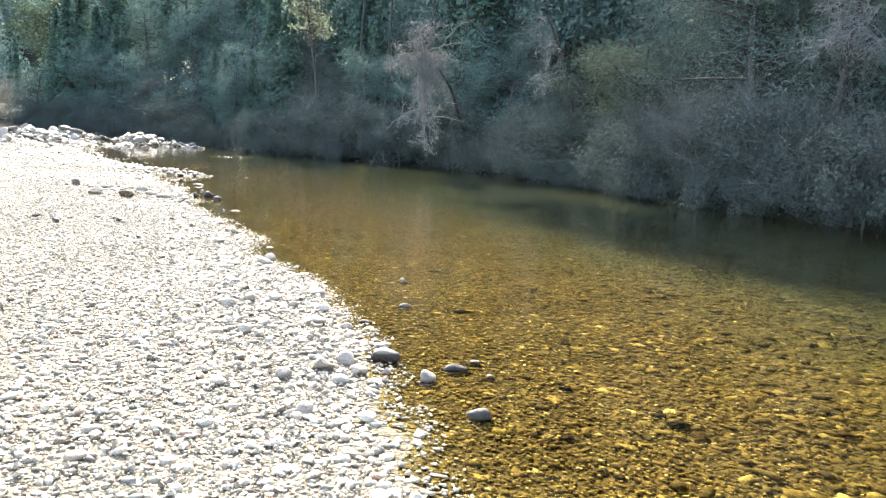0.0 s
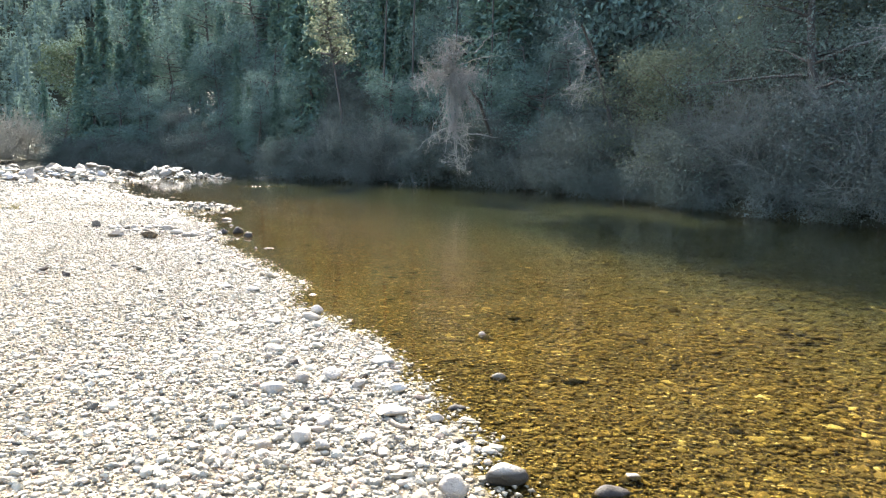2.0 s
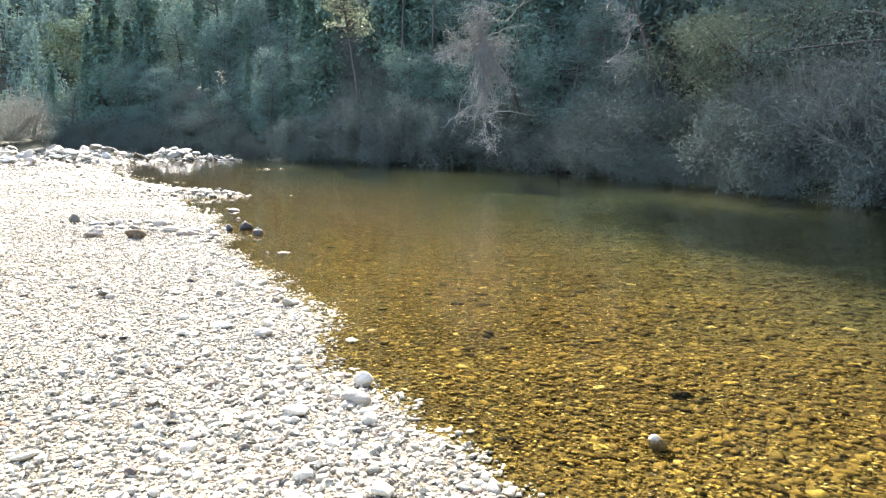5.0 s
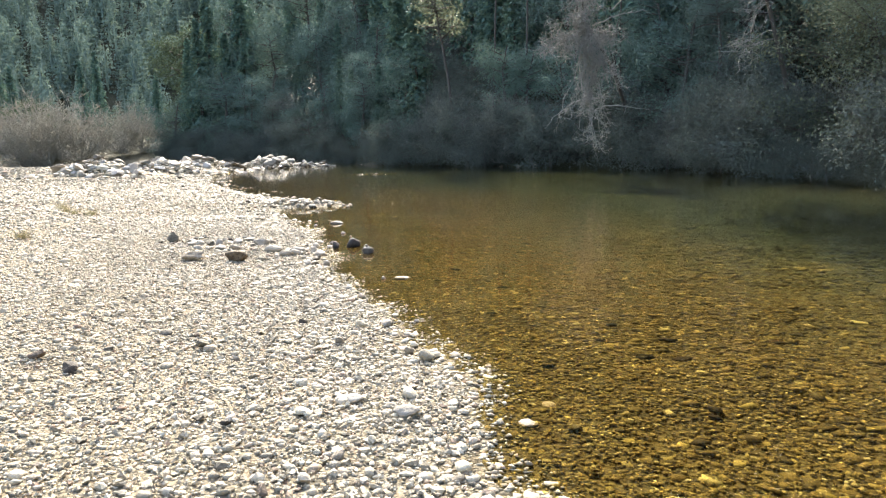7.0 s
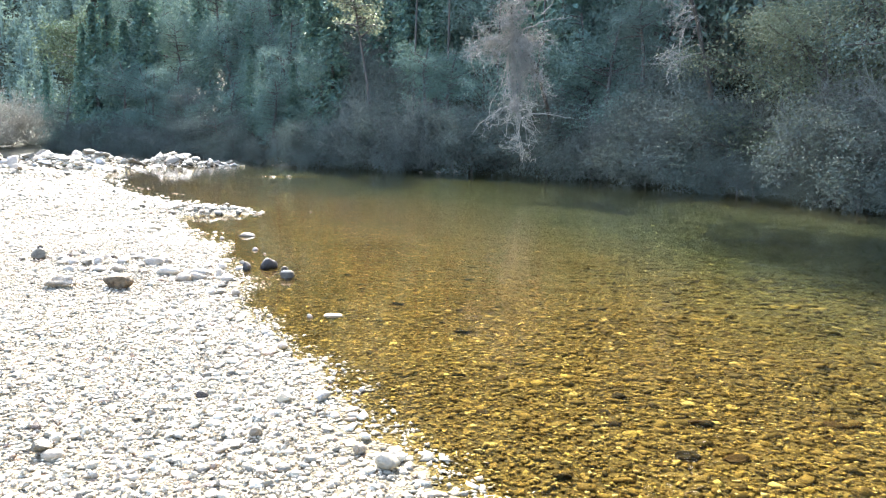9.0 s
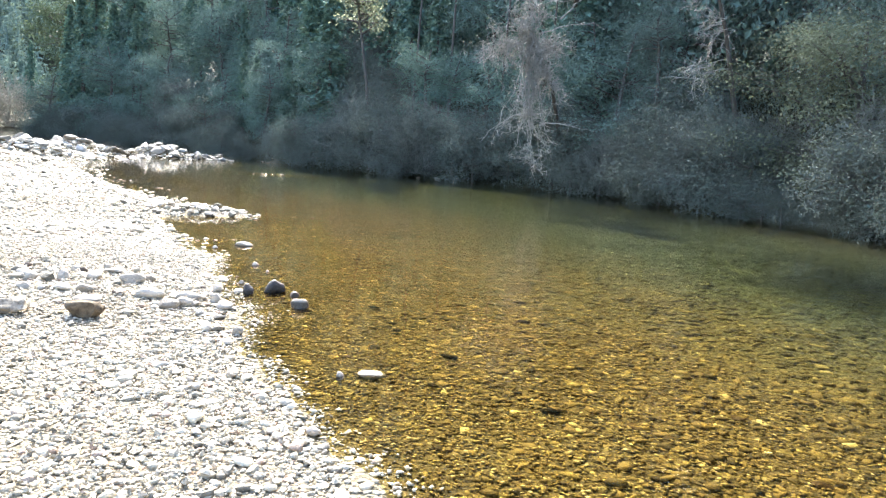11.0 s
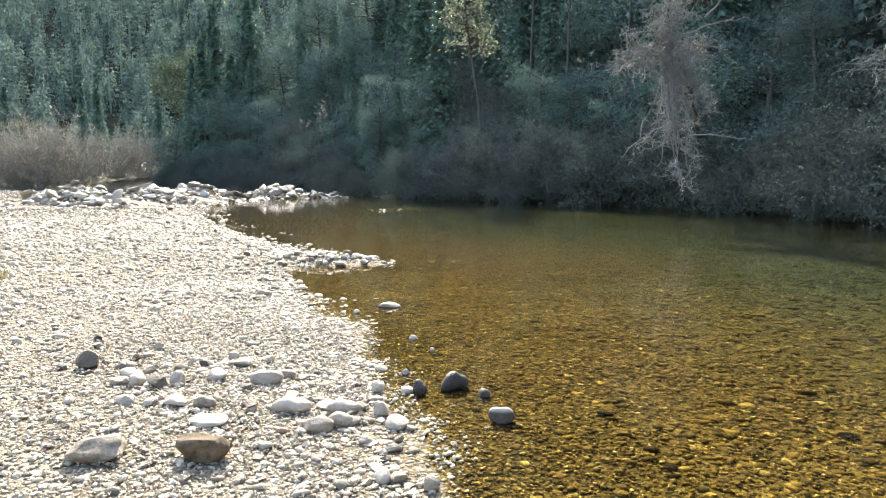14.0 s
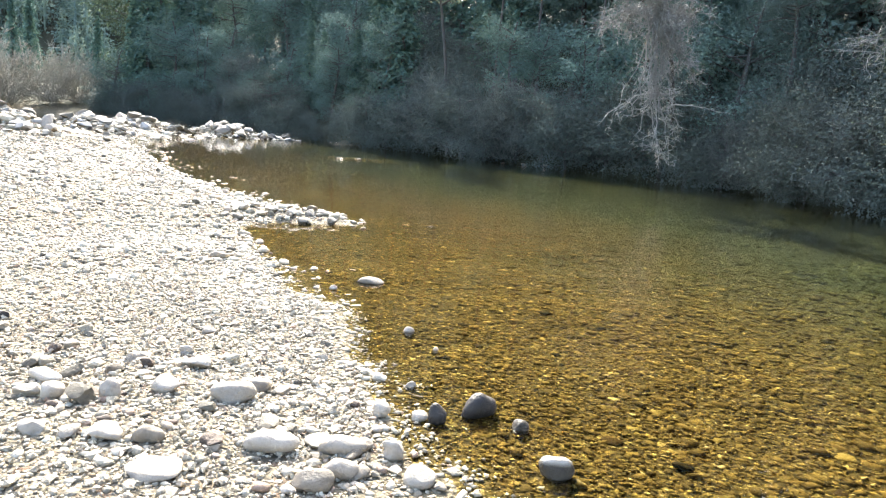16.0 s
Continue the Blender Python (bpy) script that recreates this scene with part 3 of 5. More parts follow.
SHAPES = stone_meshes(12, 3, 31, 10, 0.48, 0.82, 38)
SMALL = stone_meshes(10, 2, 32, 8, 0.5, 0.85, 45)
def block_meshes(count, seed):
    """Angular boulders: a boxy body with flat faces, narrower at its foot."""
    out = []
    r = np.random.default_rng(seed)
    v0, f0 = ICO[4]
    for i in range(count):
        v = v0 / np.max(np.abs(v0), axis=1)[:, None] ** 0.62
        for k in range(9):
            d = r.normal(size=3) * [1, 1, 0.6]
            d /= np.linalg.norm(d)
            v -= np.clip(v @ d - r.uniform(0.62, 0.95), 0, None)[:, None] * d * 0.95
        v[:, :2] *= (0.86 + 0.14 * np.clip((v[:, 2:3] + 0.9) / 1.2, 0, 1))
        for k in range(3):
            v *= (1 + 0.035 * np.sin(v @ (r.normal(size=3) * 3.5) + r.uniform(0, 6)))[:, None]
        v *= 1 + r.uniform(-0.014, 0.014, (len(v), 1))
        me = bpy.data.meshes.new("boulder")
        me.from_pydata(v.tolist(), [], f0.tolist())
        me.polygons.foreach_set("use_smooth", np.full(len(f0), True))
        me.update()
        me.set_sharp_from_angle(angle=radians(26))
        out.append(me)
    return out


BLOCKS = block_meshes(4, 34)
ROUND = stone_meshes(8, 3, 36, 6, 0.62, 0.92, 55, 0.014)
ROCKS = stone_meshes(10, 3, 33, 13, 0.38, 0.72, 24, 0.045)


def stone(name, x, y, size, mat, label, category="stone", group="", shape=0, squash=(0.8, 0.6), turn=0.0, tilt=0.0, sink=0.15, parent=None, meshes=None, top=None, above=None):
    """One stone resting on the ground, its long side 'size' metres."""
    key = (meshes or SHAPES)[shape % len(meshes or SHAPES)]
    me = key.copy() if not key.materials else key
    if not me.materials:
        me.materials.append(mat)
    elif me.materials[0] != mat:
        me = key.copy()
        me.materials[0] = mat
    ob = new(name, me)
    sx, sy, sz = size / 2, size / 2 * squash[0], size / 2 * squash[1]
    z = float(height(np.array([x]), np.array([y]))[0])
    if top is not None:
        z = min(z, top - sz * 1.6)
    if above is not None:                                   # rests on the bed and stands so far out of the water
        sz = (above * 0.92 - z) / 1.85
        sink = 0.0
    ob.matrix_world = pose(x, y, z + sz * 0.8 * (1 - 2 * sink), tilt, tilt * 0.5, turn) @ Matrix.Diagonal((sx, sy, sz, 1))
    if parent is not None:
        ob.parent = parent
    if label:
        tagged(ob, label, category, group)
    return ob


# T's dark tan includes the shade on those stones' faces
TONES = {"W": (M_WHITE, "pale rounded cobble"), "G": (M_GREY, "grey cobble"), "T": (M_TAN, "tan angular cobble"), "D": (M_DARK, "dark brown stone")}


def stone_group(rows, where, group, seed, meshes=None):
    """rows: x, y, width, height by width, tone."""
    r = np.random.default_rng(seed)
    for n, (sx, sy, wide, ratio, tone) in enumerate(rows):
        mat, words = TONES[tone]
        own = meshes or (ROCKS if tone in "TD" else (ROUND, SHAPES)[n % 3 == 2])
        stone("stone" if tone in "TD" else "cobble", sx, sy, wide * 1.18, mat, words + " " + where, "stone", group, int(r.integers(10)), (r.uniform(0.65, 0.9), min(ratio * 0.95, 0.9)),
              r.uniform(-25, 25), r.uniform(-7, 7), 0.1, meshes=own)


for n, (sx, sy, wide, turn, tall, label) in enumerate([(-6.71, 14.38, 0.315, 172, 0.47, "angular tan boulder with a shaded overhanging face on the gravel"), (-7.22, 14.18, 0.33, 20, 0.4, "low pale boulder half sunk in the gravel")]):
    stone("boulder", sx, sy, wide, (M_TAN_ROCK, M_PALE_ROCK)[n], label, "boulder", "boulders on the bar", 2 * n, (0.7, tall), turn, (6, -9)[n], 0.0, meshes=BLOCKS)
stone_group([(-8.48, 15.69, 0.20, 0.80, "T"), (-8.20, 15.77, 0.14, 0.57, "T"), (-7.93, 15.35, 0.13, 0.50, "W"), (-7.80, 15.36, 0.12, 0.77, "W"), (-7.91, 15.70, 0.15, 0.47, "T"), (-7.63, 15.36, 0.17, 0.68, "T"),
             (-7.54, 15.46, 0.12, 0.90, "W"), (-7.31, 15.63, 0.15, 0.59, "W"), (-7.36, 16.12, 0.18, 0.39, "W"), (-6.92, 15.69, 0.22, 0.56, "W"), (-6.98, 15.48, 0.12, 0.57, "T"), (-7.28, 15.02, 0.16, 0.55, "W"),
             (-6.91, 14.82, 0.22, 0.20, "W"), (-7.09, 15.06, 0.11, 0.71, "G"), (-7.60, 14.96, 0.14, 0.44, "W"), (-6.16, 15.11, 0.13, 0.70, "W"), (-8.01, 15.60, 0.18, 0.35, "W")],
            "in the band of cobbles across the bar", "cobbles on the bar", 171)
stone_group([(-6.86, 15.91, 0.13, 0.64, "G"), (-6.63, 15.44, 0.18, 0.27, "T"), (-6.51, 15.44, 0.10, 0.42, "T"), (-6.55, 15.23, 0.20, 0.48, "W"), (-6.25, 14.97, 0.18, 0.54, "G"), (-6.33, 14.88, 0.06, 0.75, "W"),
             (-6.22, 15.35, 0.18, 0.48, "W"), (-6.11, 15.42, 0.08, 0.70, "G"), (-5.94, 15.37, 0.13, 0.81, "W"), (-6.12, 15.86, 0.11, 0.83, "W"), (-5.78, 15.15, 0.14, 0.60, "W"), (-5.68, 15.12, 0.06, 0.75, "G"),
             (-5.38, 14.33, 0.09, 0.90, "G"), (-5.66, 14.37, 0.09, 0.86, "W"), (-5.70, 14.78, 0.10, 0.50, "G"), (-5.90, 14.86, 0.09, 0.62, "W"), (-5.90, 15.89, 0.10, 0.67, "W")],
            "near the water's edge on the bar", "cobbles on the bar", 172)
stone_group([(-0.44, 4.78, 0.07, 0.60, "T"), (-0.60, 4.61, 0.13, 0.74, "W"), (-0.73, 4.44, 0.15, 0.71, "G"), (-0.57, 4.25, 0.09, 0.73, "W"), (-0.92, 4.21, 0.10, 0.69, "W"), (-0.48, 4.46, 0.14, 0.45, "W"),
             (-0.59, 5.22, 0.06, 0.75, "D"), (-0.47, 5.15, 0.05, 0.57, "W"), (-1.43, 5.40, 0.10, 0.42, "W"), (-2.09, 6.80, 0.12, 0.47, "G"), (-1.81, 6.40, 0.09, 0.75, "D"), (-1.19, 6.66, 0.16, 0.50, "W"),
             (-1.49, 6.17, 0.13, 0.60, "W"), (-1.67, 6.02, 0.10, 0.80, "G"), (-1.28, 6.04, 0.08, 0.83, "G"), (-1.27, 6.25, 0.07, 0.80, "D")],
            "among the shore gravel", "shore stones", 173)
stone_group([(-1.79, 5.80, 0.13, 0.55, "W"), (-1.01, 6.06, 0.12, 0.56, "W"), (-1.00, 5.59, 0.17, 0.45, "W"), (-1.36, 5.35, 0.10, 0.58, "W"), (-1.42, 5.07, 0.10, 0.75, "W"), (-1.29, 4.97, 0.10, 0.55, "W"),
             (-1.51, 5.54, 0.08, 0.54, "D"), (-1.09, 5.16, 0.10, 0.40, "W"), (-0.57, 5.24, 0.07, 0.69, "D"), (-0.72, 5.57, 0.09, 0.67, "W"), (-3.07, 9.37, 0.15, 0.45, "W"), (-2.38, 9.43, 0.10, 0.53, "W"),
             (-2.28, 9.76, 0.09, 0.38, "W"), (-3.44, 9.50, 0.13, 0.42, "W"), (-2.38, 7.83, 0.14, 0.42, "W"), (-2.10, 8.40, 0.13, 0.80, "W"), (-2.10, 8.10, 0.14, 0.60, "G")],
            "lying on the shore gravel", "shore stones", 174)
# x, y, width, height out of the water, turn, material, label
for n, (sx, sy, wide, out, turn, mat, label) in enumerate([
        (-5.12, 15.43, 0.19, 0.125, 5, M_WADING, "rounded white stone standing in shallow water"), (-5.31, 15.93, 0.14, 0.06, 70, M_WADING, "small pale stone in shallow water"),
        (-5.57, 16.07, 0.21, 0.135, 40, M_WADING_DARK, "dark wet stone standing in shallow water"), (-5.79, 15.88, 0.12, 0.11, 20, M_WADING_DARK, "small dark stone at the water's edge"),
        (-6.25, 17.56, 0.12, 0.045, 5, M_WHITE, "small white stone in shallow water"), (-5.97, 17.15, 0.07, 0.03, 0, M_WHITE, "small white stone in shallow water"),
        (-6.02, 16.35, 0.08, 0.05, 30, M_WHITE, "small white stone in shallow water"), (-6.92, 19.14, 0.26, 0.075, 0, M_GREY, "flat grey stone breaking the water"),
        (-4.14, 13.60, 0.22, 0.026, 5, M_WHITE, "long flat pale stone just breaking the surface"), (-4.36, 13.50, 0.08, 0.04, 50, M_WHITE, "small white stone in shallow water"),
        (-0.34, 4.80, 0.19, 0.10, 4, M_WADING, "pale cobble at the water's edge"), (-0.01, 4.46, 0.13, 0.065, 40, M_GREY, "small grey stone breaking shallow water")]):
    stone("stone", sx, sy, wide * 0.97, mat, label, "stone", "stones breaking the water", n + 3, (0.75, 0.6), turn, n * 5 % 11 - 5, above=out, meshes=ROUND)
for n, (sx, sy, wide, out, turn, mat, label) in enumerate([
        (0.16, 4.73, 0.17, 0.03, 8, M_DARK, "flat dark stone in shallow water"), (0.31, 3.88, 0.17, 0.06, 165, M_WADING, "pale stone breaking shallow water"), (-0.30, 4.51, 0.06, 0.045, 20, M_GREY, "small grey stone at the water's edge"),
        (-0.29, 4.33, 0.06, 0.035, 60, M_TAN, "small tan stone at the water's edge"), (-0.31, 6.50, 0.15, 0.03, 12, M_TAN, "tan stone just breaking the surface"), (0.41, 4.62, 0.07, 0.015, 30, M_WHITE, "small pale stone just breaking the surface"),
        (0.32, 4.92, 0.09, 0.02, 10, M_WHITE, "small pale stone just breaking the surface"), (-0.80, 5.95, 0.06, 0.04, 80, M_WHITE, "small white stone in shallow water"), (-0.61, 5.81, 0.11, 0.025, 15, M_DARK, "dark stone just breaking the surface"),
        (-3.00, 10.63, 0.07, 0.03, 20, M_WHITE, "small white stone in shallow water"), (-3.52, 11.57, 0.06, 0.03, 50, M_WHITE, "small white stone in shallow water"),
        (-0.41, 7.73, 0.13, 0.03, 70, M_WHITE, "pale stone just breaking shallow water"), (-7.20, 18.70, 0.10, 0.05, 0, M_WHITE, "pale stone at the water's edge")]):
    stone("stone", sx, sy, wide * 0.97, mat, label, "stone", "stones breaking the water", n + 5, (0.75, 0.6), turn, n * 5 % 11 - 5, above=out, meshes=ROUND)

# brown and dark stones on the bed
BED_STONES = [(-1.16, 7.62), (-1.68, 7.80), (0.24, 6.49), (-2.17, 8.75), (-4.44, 15.73), (1.0, 3.3), (2.6, 4.1), (1.5, 4.0), (0.7, 4.1), (0.6, 3.7), (0.8, 3.7), (1.1, 5.6), (0.4, 4.6), (0.9, 4.5), (-1.2, 7.7), (0.0, 7.8), (-1.3, 9.8), (-0.1, 8.5),
              (-1.4, 11.3), (-1.8, 11.7), (-2.3, 10.5), (-2.7, 11.3), (-1.6, 10.8), (-2.9, 12.0), (-4.4, 14.0), (-3.1, 13.5), (-2.9, 13.2), (-2.9, 16.6), (-3.7, 13.5),
              (-1.36, 11.28), (-1.31, 9.69), (-4.1, 14.9), (-3.6, 14.2), (-3.87, 19.14), (-2.9, 15.7), (-4.1, 14.8)]
for n, (sx, sy) in enumerate(BED_STONES):
    stone("river_stone", sx, sy, 0.11 + 0.018 * (n * 7 % 5), (M_BED_BROWN, M_BED_DARK, M_BED_DARK)[n % 3], "dark brown algae-coated stone on the river bed", "stone", "dark stones on the bed",
          n, (0.65, 0.5), n * 47 % 50 - 25, 4, 0.15, top=-0.012, meshes=ROCKS if n % 2 else None)

bx, by = scatter(330, 46, -8, 5, 3, 22, lambda x, y, r: (side_distance(NEAR, x, y) > 0.25) & (np.abs(side_distance(LINE, x, y)) < 4.5))
rs = np.random.default_rng(47)
for n in range(len(bx)):
    stone("river_stone", float(bx[n]), float(by[n]), float(np.clip(rs.lognormal(-2.2, 0.33), 0.07, 0.19)), M_BED_BROWN if n % 3 else M_BED_OB, "flat brown stone lying on the river bed", "stone", "stones on the bed",
          n, (rs.uniform(0.6, 0.9), rs.uniform(0.22, 0.4)), rs.uniform(0, 180), rs.uniform(-6, 6), 0.3, top=-0.03, meshes=SMALL)

# coarse cobbles along the water's edge
cx, cy = scatter(2400, 48, -6.5, 0.6, 2.8, 15.5, lambda x, y, r: (np.abs(side_distance(NEAR, x, y) + 0.6) < 0.5) & (r.uniform(size=len(x)) < 0.42))
for n in range(min(120, len(cx))):
    stone("cobble", float(cx[n]), float(cy[n]), float(np.clip(rs.lognormal(-2.4, 0.3), 0.06, 0.17)), (M_PEBBLE_OB, M_GREY, M_WHITE, M_PEBBLE_OB, M_PEBBLE_OB)[n % 5], "small cobble among the coarse gravel of the water's edge",
          "stone", "cobbles along the shore", n, (rs.uniform(0.55, 0.9), rs.uniform(0.35, 0.65)), rs.uniform(0, 180), rs.uniform(-14, 14), 0.05, meshes=SMALL)
x, y = scatter(15000, 56, -30, -7, 19, 50, lambda x, y, r: (np.abs(side_distance(NEAR, x, y) + 0.2) < 0.45 + 0.4 * waves(x, y, 1.3, 12)))
edge = pebble_field("gravel", x, y, lognorm(len(x), 0.10, 0.42, 0.05, 0.26, 57), M_PEBBLE, seed=58, sink=0.22, base_shape=ICO[2], flat=(0.3, 0.6), jag=0.1)
edge.data.polygons.foreach_set("use_smooth", np.full(len(edge.data.polygons), True))
tagged(edge, "cobbles strewn along the ragged edge of the bar", "gravel", kind="stuff")
# darker stones strewn over the pale bar
STREWN = [(-5.79, 9.70), (-5.41, 9.57), (-4.89, 10.32), (-5.08, 10.57), (-4.00, 8.99), (-4.18, 9.02), (-3.48, 8.33), (-8.94, 16.43), (-3.20, 7.84), (-2.92, 7.04),
          (-4.46, 11.23), (-2.73, 5.37), (-2.16, 4.04), (-1.75, 4.20), (-1.26, 4.40), (-4.67, 8.12)]
for n, (sx, sy) in enumerate(STREWN):
    stone("stone", sx, sy, (0.14 if n < 3 else 0.085) + 0.01 * (n % 3), (M_BROWN, M_DARK, M_TAN)[n % 3], "brownish dark stone strewn on the pale gravel", "stone", "dark stones on the bar", n, (0.8, 0.62), n * 53 % 180, n * 29 % 15 - 7, 0.05, meshes=ROCKS)


# ---- boulders of the riffle ----
rb = np.random.default_rng(41)
for cx, cy, big, rad in RIFFLE:
    for k in range(int(24 + 26 * big)):
        bx, by = cx + rb.normal(0, rad * 0.7), cy + rb.normal(0, 0.9)
        stone("boulder", bx, by, rb.uniform(0.4, 0.8) + 0.7 * big * (rb.uniform() < 0.35), (M_BOULDER, M_GREY, M_WHITE, M_TAN, M_BOULDER)[k % 5], "pale sunlit boulder piled in the riffle", "boulder", "boulders of the riffle",
              int(rb.integers(10)), (rb.uniform(0.55, 0.9), rb.uniform(0.36, 0.56)), rb.uniform(0, 180), rb.uniform(-22, 22), 0.22, meshes=ROCKS)
rx, ry = [], []
for cx, cy, big, rad in RIFFLE:
    n = int(340 + 420 * big)
    rx.append(cx + rb.normal(0, rad * 0.95, n))
    ry.append(cy + rb.normal(0, 1.2, n))
rubble = pebble_field("riffle_rubble", np.concatenate(rx), np.concatenate(ry), lognorm(sum(map(len, rx)), 0.22, 0.5, 0.08, 0.6, 43), M_PEBBLE, seed=44, sink=0.3, flat=(0.3, 0.65), jag=0.34)
rubble.data.polygons.foreach_set("use_smooth", np.full(len(rubble.data.polygons), False))
tagged(rubble, "heaped pale rubble between the boulders of the riffle", "rubble", kind="stuff")
x, y = scatter(30000, 49, -80, -24, 34, 78, lambda x, y, r: (height(x, y) > -0.03) & (side_distance(FAR, x, y) < 0.3))
shoal = pebble_field("gravel", x, y, lognorm(len(x), 0.17, 0.4, 0.08, 0.5, 51), M_PEBBLE, seed=52, sink=0.25, base_shape=(CUBE_V, CUBE_F), flat=(0.25, 0.6))
tagged(shoal, "coarse pale gravel of the far bar behind the riffle", "gravel", kind="stuff")
for k in range(75):                                       # cobbles heaped along the spit
    bx, by = -9.2 + rb.normal(0, 1.0), 23.1 + rb.normal(0, 0.36)
    stone("cobble", bx, by, rb.uniform(0.09, 0.25), (M_GREY, M_PEBBLE_OB, M_PEBBLE_OB, M_WHITE, M_TAN)[k % 5], "pale cobble heaped on the little spit", "stone", "cobbles of the spit", int(rb.integers(8)),
          (rb.uniform(0.6, 0.9), rb.uniform(0.4, 0.65)), rb.uniform(0, 180), rb.uniform(-15, 15), 0.15)
for k in range(60):                                        # band of cobbles across the bar
    bx = rb.uniform(-10.5, -5.6)
    by = 15.65 + 0.12 * (-bx - 6) + rb.normal(0, 0.48)
    if float(side_distance(NEAR, np.array([bx]), np.array([by]))[0]) < -0.05:
        stone("cobble", bx, by, rb.uniform(0.06, 0.14), (M_GREY, M_WHITE, M_PEBBLE_OB, M_PEBBLE_OB, M_BROWN)[k % 5], "pale rounded cobble in a band across the gravel bar", "stone", "cobbles on the bar",
              int(rb.integers(8)), (rb.uniform(0.6, 0.9), rb.uniform(0.4, 0.65)), rb.uniform(0, 180), rb.uniform(-12, 12), 0.2)


# ---- plants ----
class Buf:
    def __init__(self):
        self.v, self.f, self.n = [], [], 0

    def add(self, v, f):
        self.v.append(np.asarray(v, float))
        self.f.append(np.asarray(f) + self.n)
        self.n += len(v)

    def tube(self, pts, r0, r1, sides=5):
        pts = np.asarray(pts, float)
        n = len(pts)
        d = np.gradient(pts, axis=0)
        d /= np.linalg.norm(d, axis=1)[:, None] + 1e-9
        ref = np.where(np.abs(d[:, 2:3]) > 0.9, [[1.0, 0, 0]], [[0, 0, 1.0]])
        u = np.cross(d, ref)
        u /= np.linalg.norm(u, axis=1)[:, None] + 1e-9
        w = np.cross(d, u)
        rad = np.linspace(r0, r1, n)[:, None, None]
        a = np.linspace(0, 2 * np.pi, sides, endpoint=False)
        ring = pts[:, None] + rad * (u[:, None] * np.cos(a)[None, :, None] + w[:, None] * np.sin(a)[None, :, None])
        i = np.arange(n - 1)[:, None] * sides
        j = np.arange(sides)[None]
        k = (np.arange(sides) + 1)[None] % sides
        f = np.stack([i + j, i + k, i + sides + k, i + sides + j], -1).reshape(-1, 4)
        self.add(ring.reshape(-1, 3), f)

    def leaves(self, centres, size, r, droop=0.0, face=None):
        """Small four-cornered leaves, folded along their length; face: the way that their upper sides roughly turn."""
        n = len(centres)
        d = r.normal(size=(n, 3))
        d[:, 2] -= droop
        side = r.normal(size=(n, 3)) if face is None else face + r.normal(0, 0.45, (n, 3))
        d /= np.linalg.norm(d, axis=1)[:, None]
        e = np.cross(side, d)
        e /= np.linalg.norm(e, axis=1)[:, None] + 1e-9
        d = np.cross(e, side)
        d /= np.linalg.norm(d, axis=1)[:, None] + 1e-9
        s = (size * r.uniform(0.6, 1.4, n))[:, None]
        nn = np.cross(d, e) * s * 0.15
        P = np.stack([centres - d * s * 0.5, centres + e * s * 0.26 + nn, centres + d * s * 0.5, centres - e * s * 0.26 + nn], 1)
        self.add(P.reshape(-1, 3), np.arange(n * 4).reshape(n, 4))

    def mesh(self, name, mat, parent, smooth=True):
        return mesh_object(name, np.concatenate(self.v), np.concatenate(self.f), mat, parent, smooth)


def limb(start, direction, length, r, bend=0.25, droop=0.0, steps=6):
    """Points of a wandering branch."""
    p, d = np.array(start, float), np.array(direction, float)
    d /= np.linalg.norm(d)
    out = [p.copy()]
    for k in range(steps):
        d = d + r.normal(0, bend, 3) * 0.5
        d[2] -= droop / steps
        d /= np.linalg.norm(d)
        p = p + d * length / steps
        out.append(p.copy())
    return np.array(out)


def broadleaf(name, label, category, seed, tall, spread, leaf_count, leaf, mat, bark=None, low=0.25, clump=0.9, girth=1.0, sway=0.12):
    r = np.random.default_rng(seed)
    root = new(name)
    wood, crown = Buf(), Buf()
    stem = limb((0, 0, -0.3), (r.normal(0, sway * 0.67), r.normal(0, sway * 0.67), 1), tall * 0.85, r, sway, 0, 8)
    wood.tube(stem, (tall * 0.016 + 0.04) * girth, (tall * 0.004 + 0.01) * girth, 7)
    tips = []
    for k in range(int(16 + tall)):
        u = r.uniform(low, 1.0)
        base = stem[min(int(u * 8), 7)] + (stem[min(int(u * 8) + 1, 8)] - stem[min(int(u * 8), 7)]) * (u * 8 % 1)
        a = r.uniform(0, 6.283)
        reach = spread * (0.45 + 0.75 * math.sin(math.pi * min(1, 0.2 + u * 0.75))) * r.uniform(0.6, 1.1)
        b = limb(base, (math.cos(a), math.sin(a), r.uniform(0.0, 0.75)), reach, r, 0.3, 0.2, 5)
        wood.tube(b, tall * 0.005 + 0.012, 0.008, 4)
        tips += [b[-1], b[-2], b[-3]] if u < 0.9 else [b[-1], b[-2]]
        for q in range(2):
            tw = limb(b[3], r.normal(0, 1, 3) + [0, 0, 0.3], reach * 0.45, r, 0.3, 0.2, 3)
            wood.tube(tw, 0.014, 0.005, 3)
            tips.append(tw[-1])
    tips = np.array(tips)
    pick = tips[r.integers(len(tips), size=leaf_count)]
    off = r.normal(0, 1, (leaf_count, 3)) * [clump * 0.5, clump * 0.5, clump * 0.32]
    out = (pick - [0, 0, tall * 0.4]) / spread * [0.5, 0.5, 0.25] + off / clump + [0, 0, 0.45]
    crown.leaves(pick + off, leaf, r, 0.5, out / (np.linalg.norm(out, axis=1)[:, None] + 1e-6))
    wood.mesh("trunk", bark or M_BARK, root)
    crown.mesh("crown", mat, root, False)
    return tagged(root, label, category)


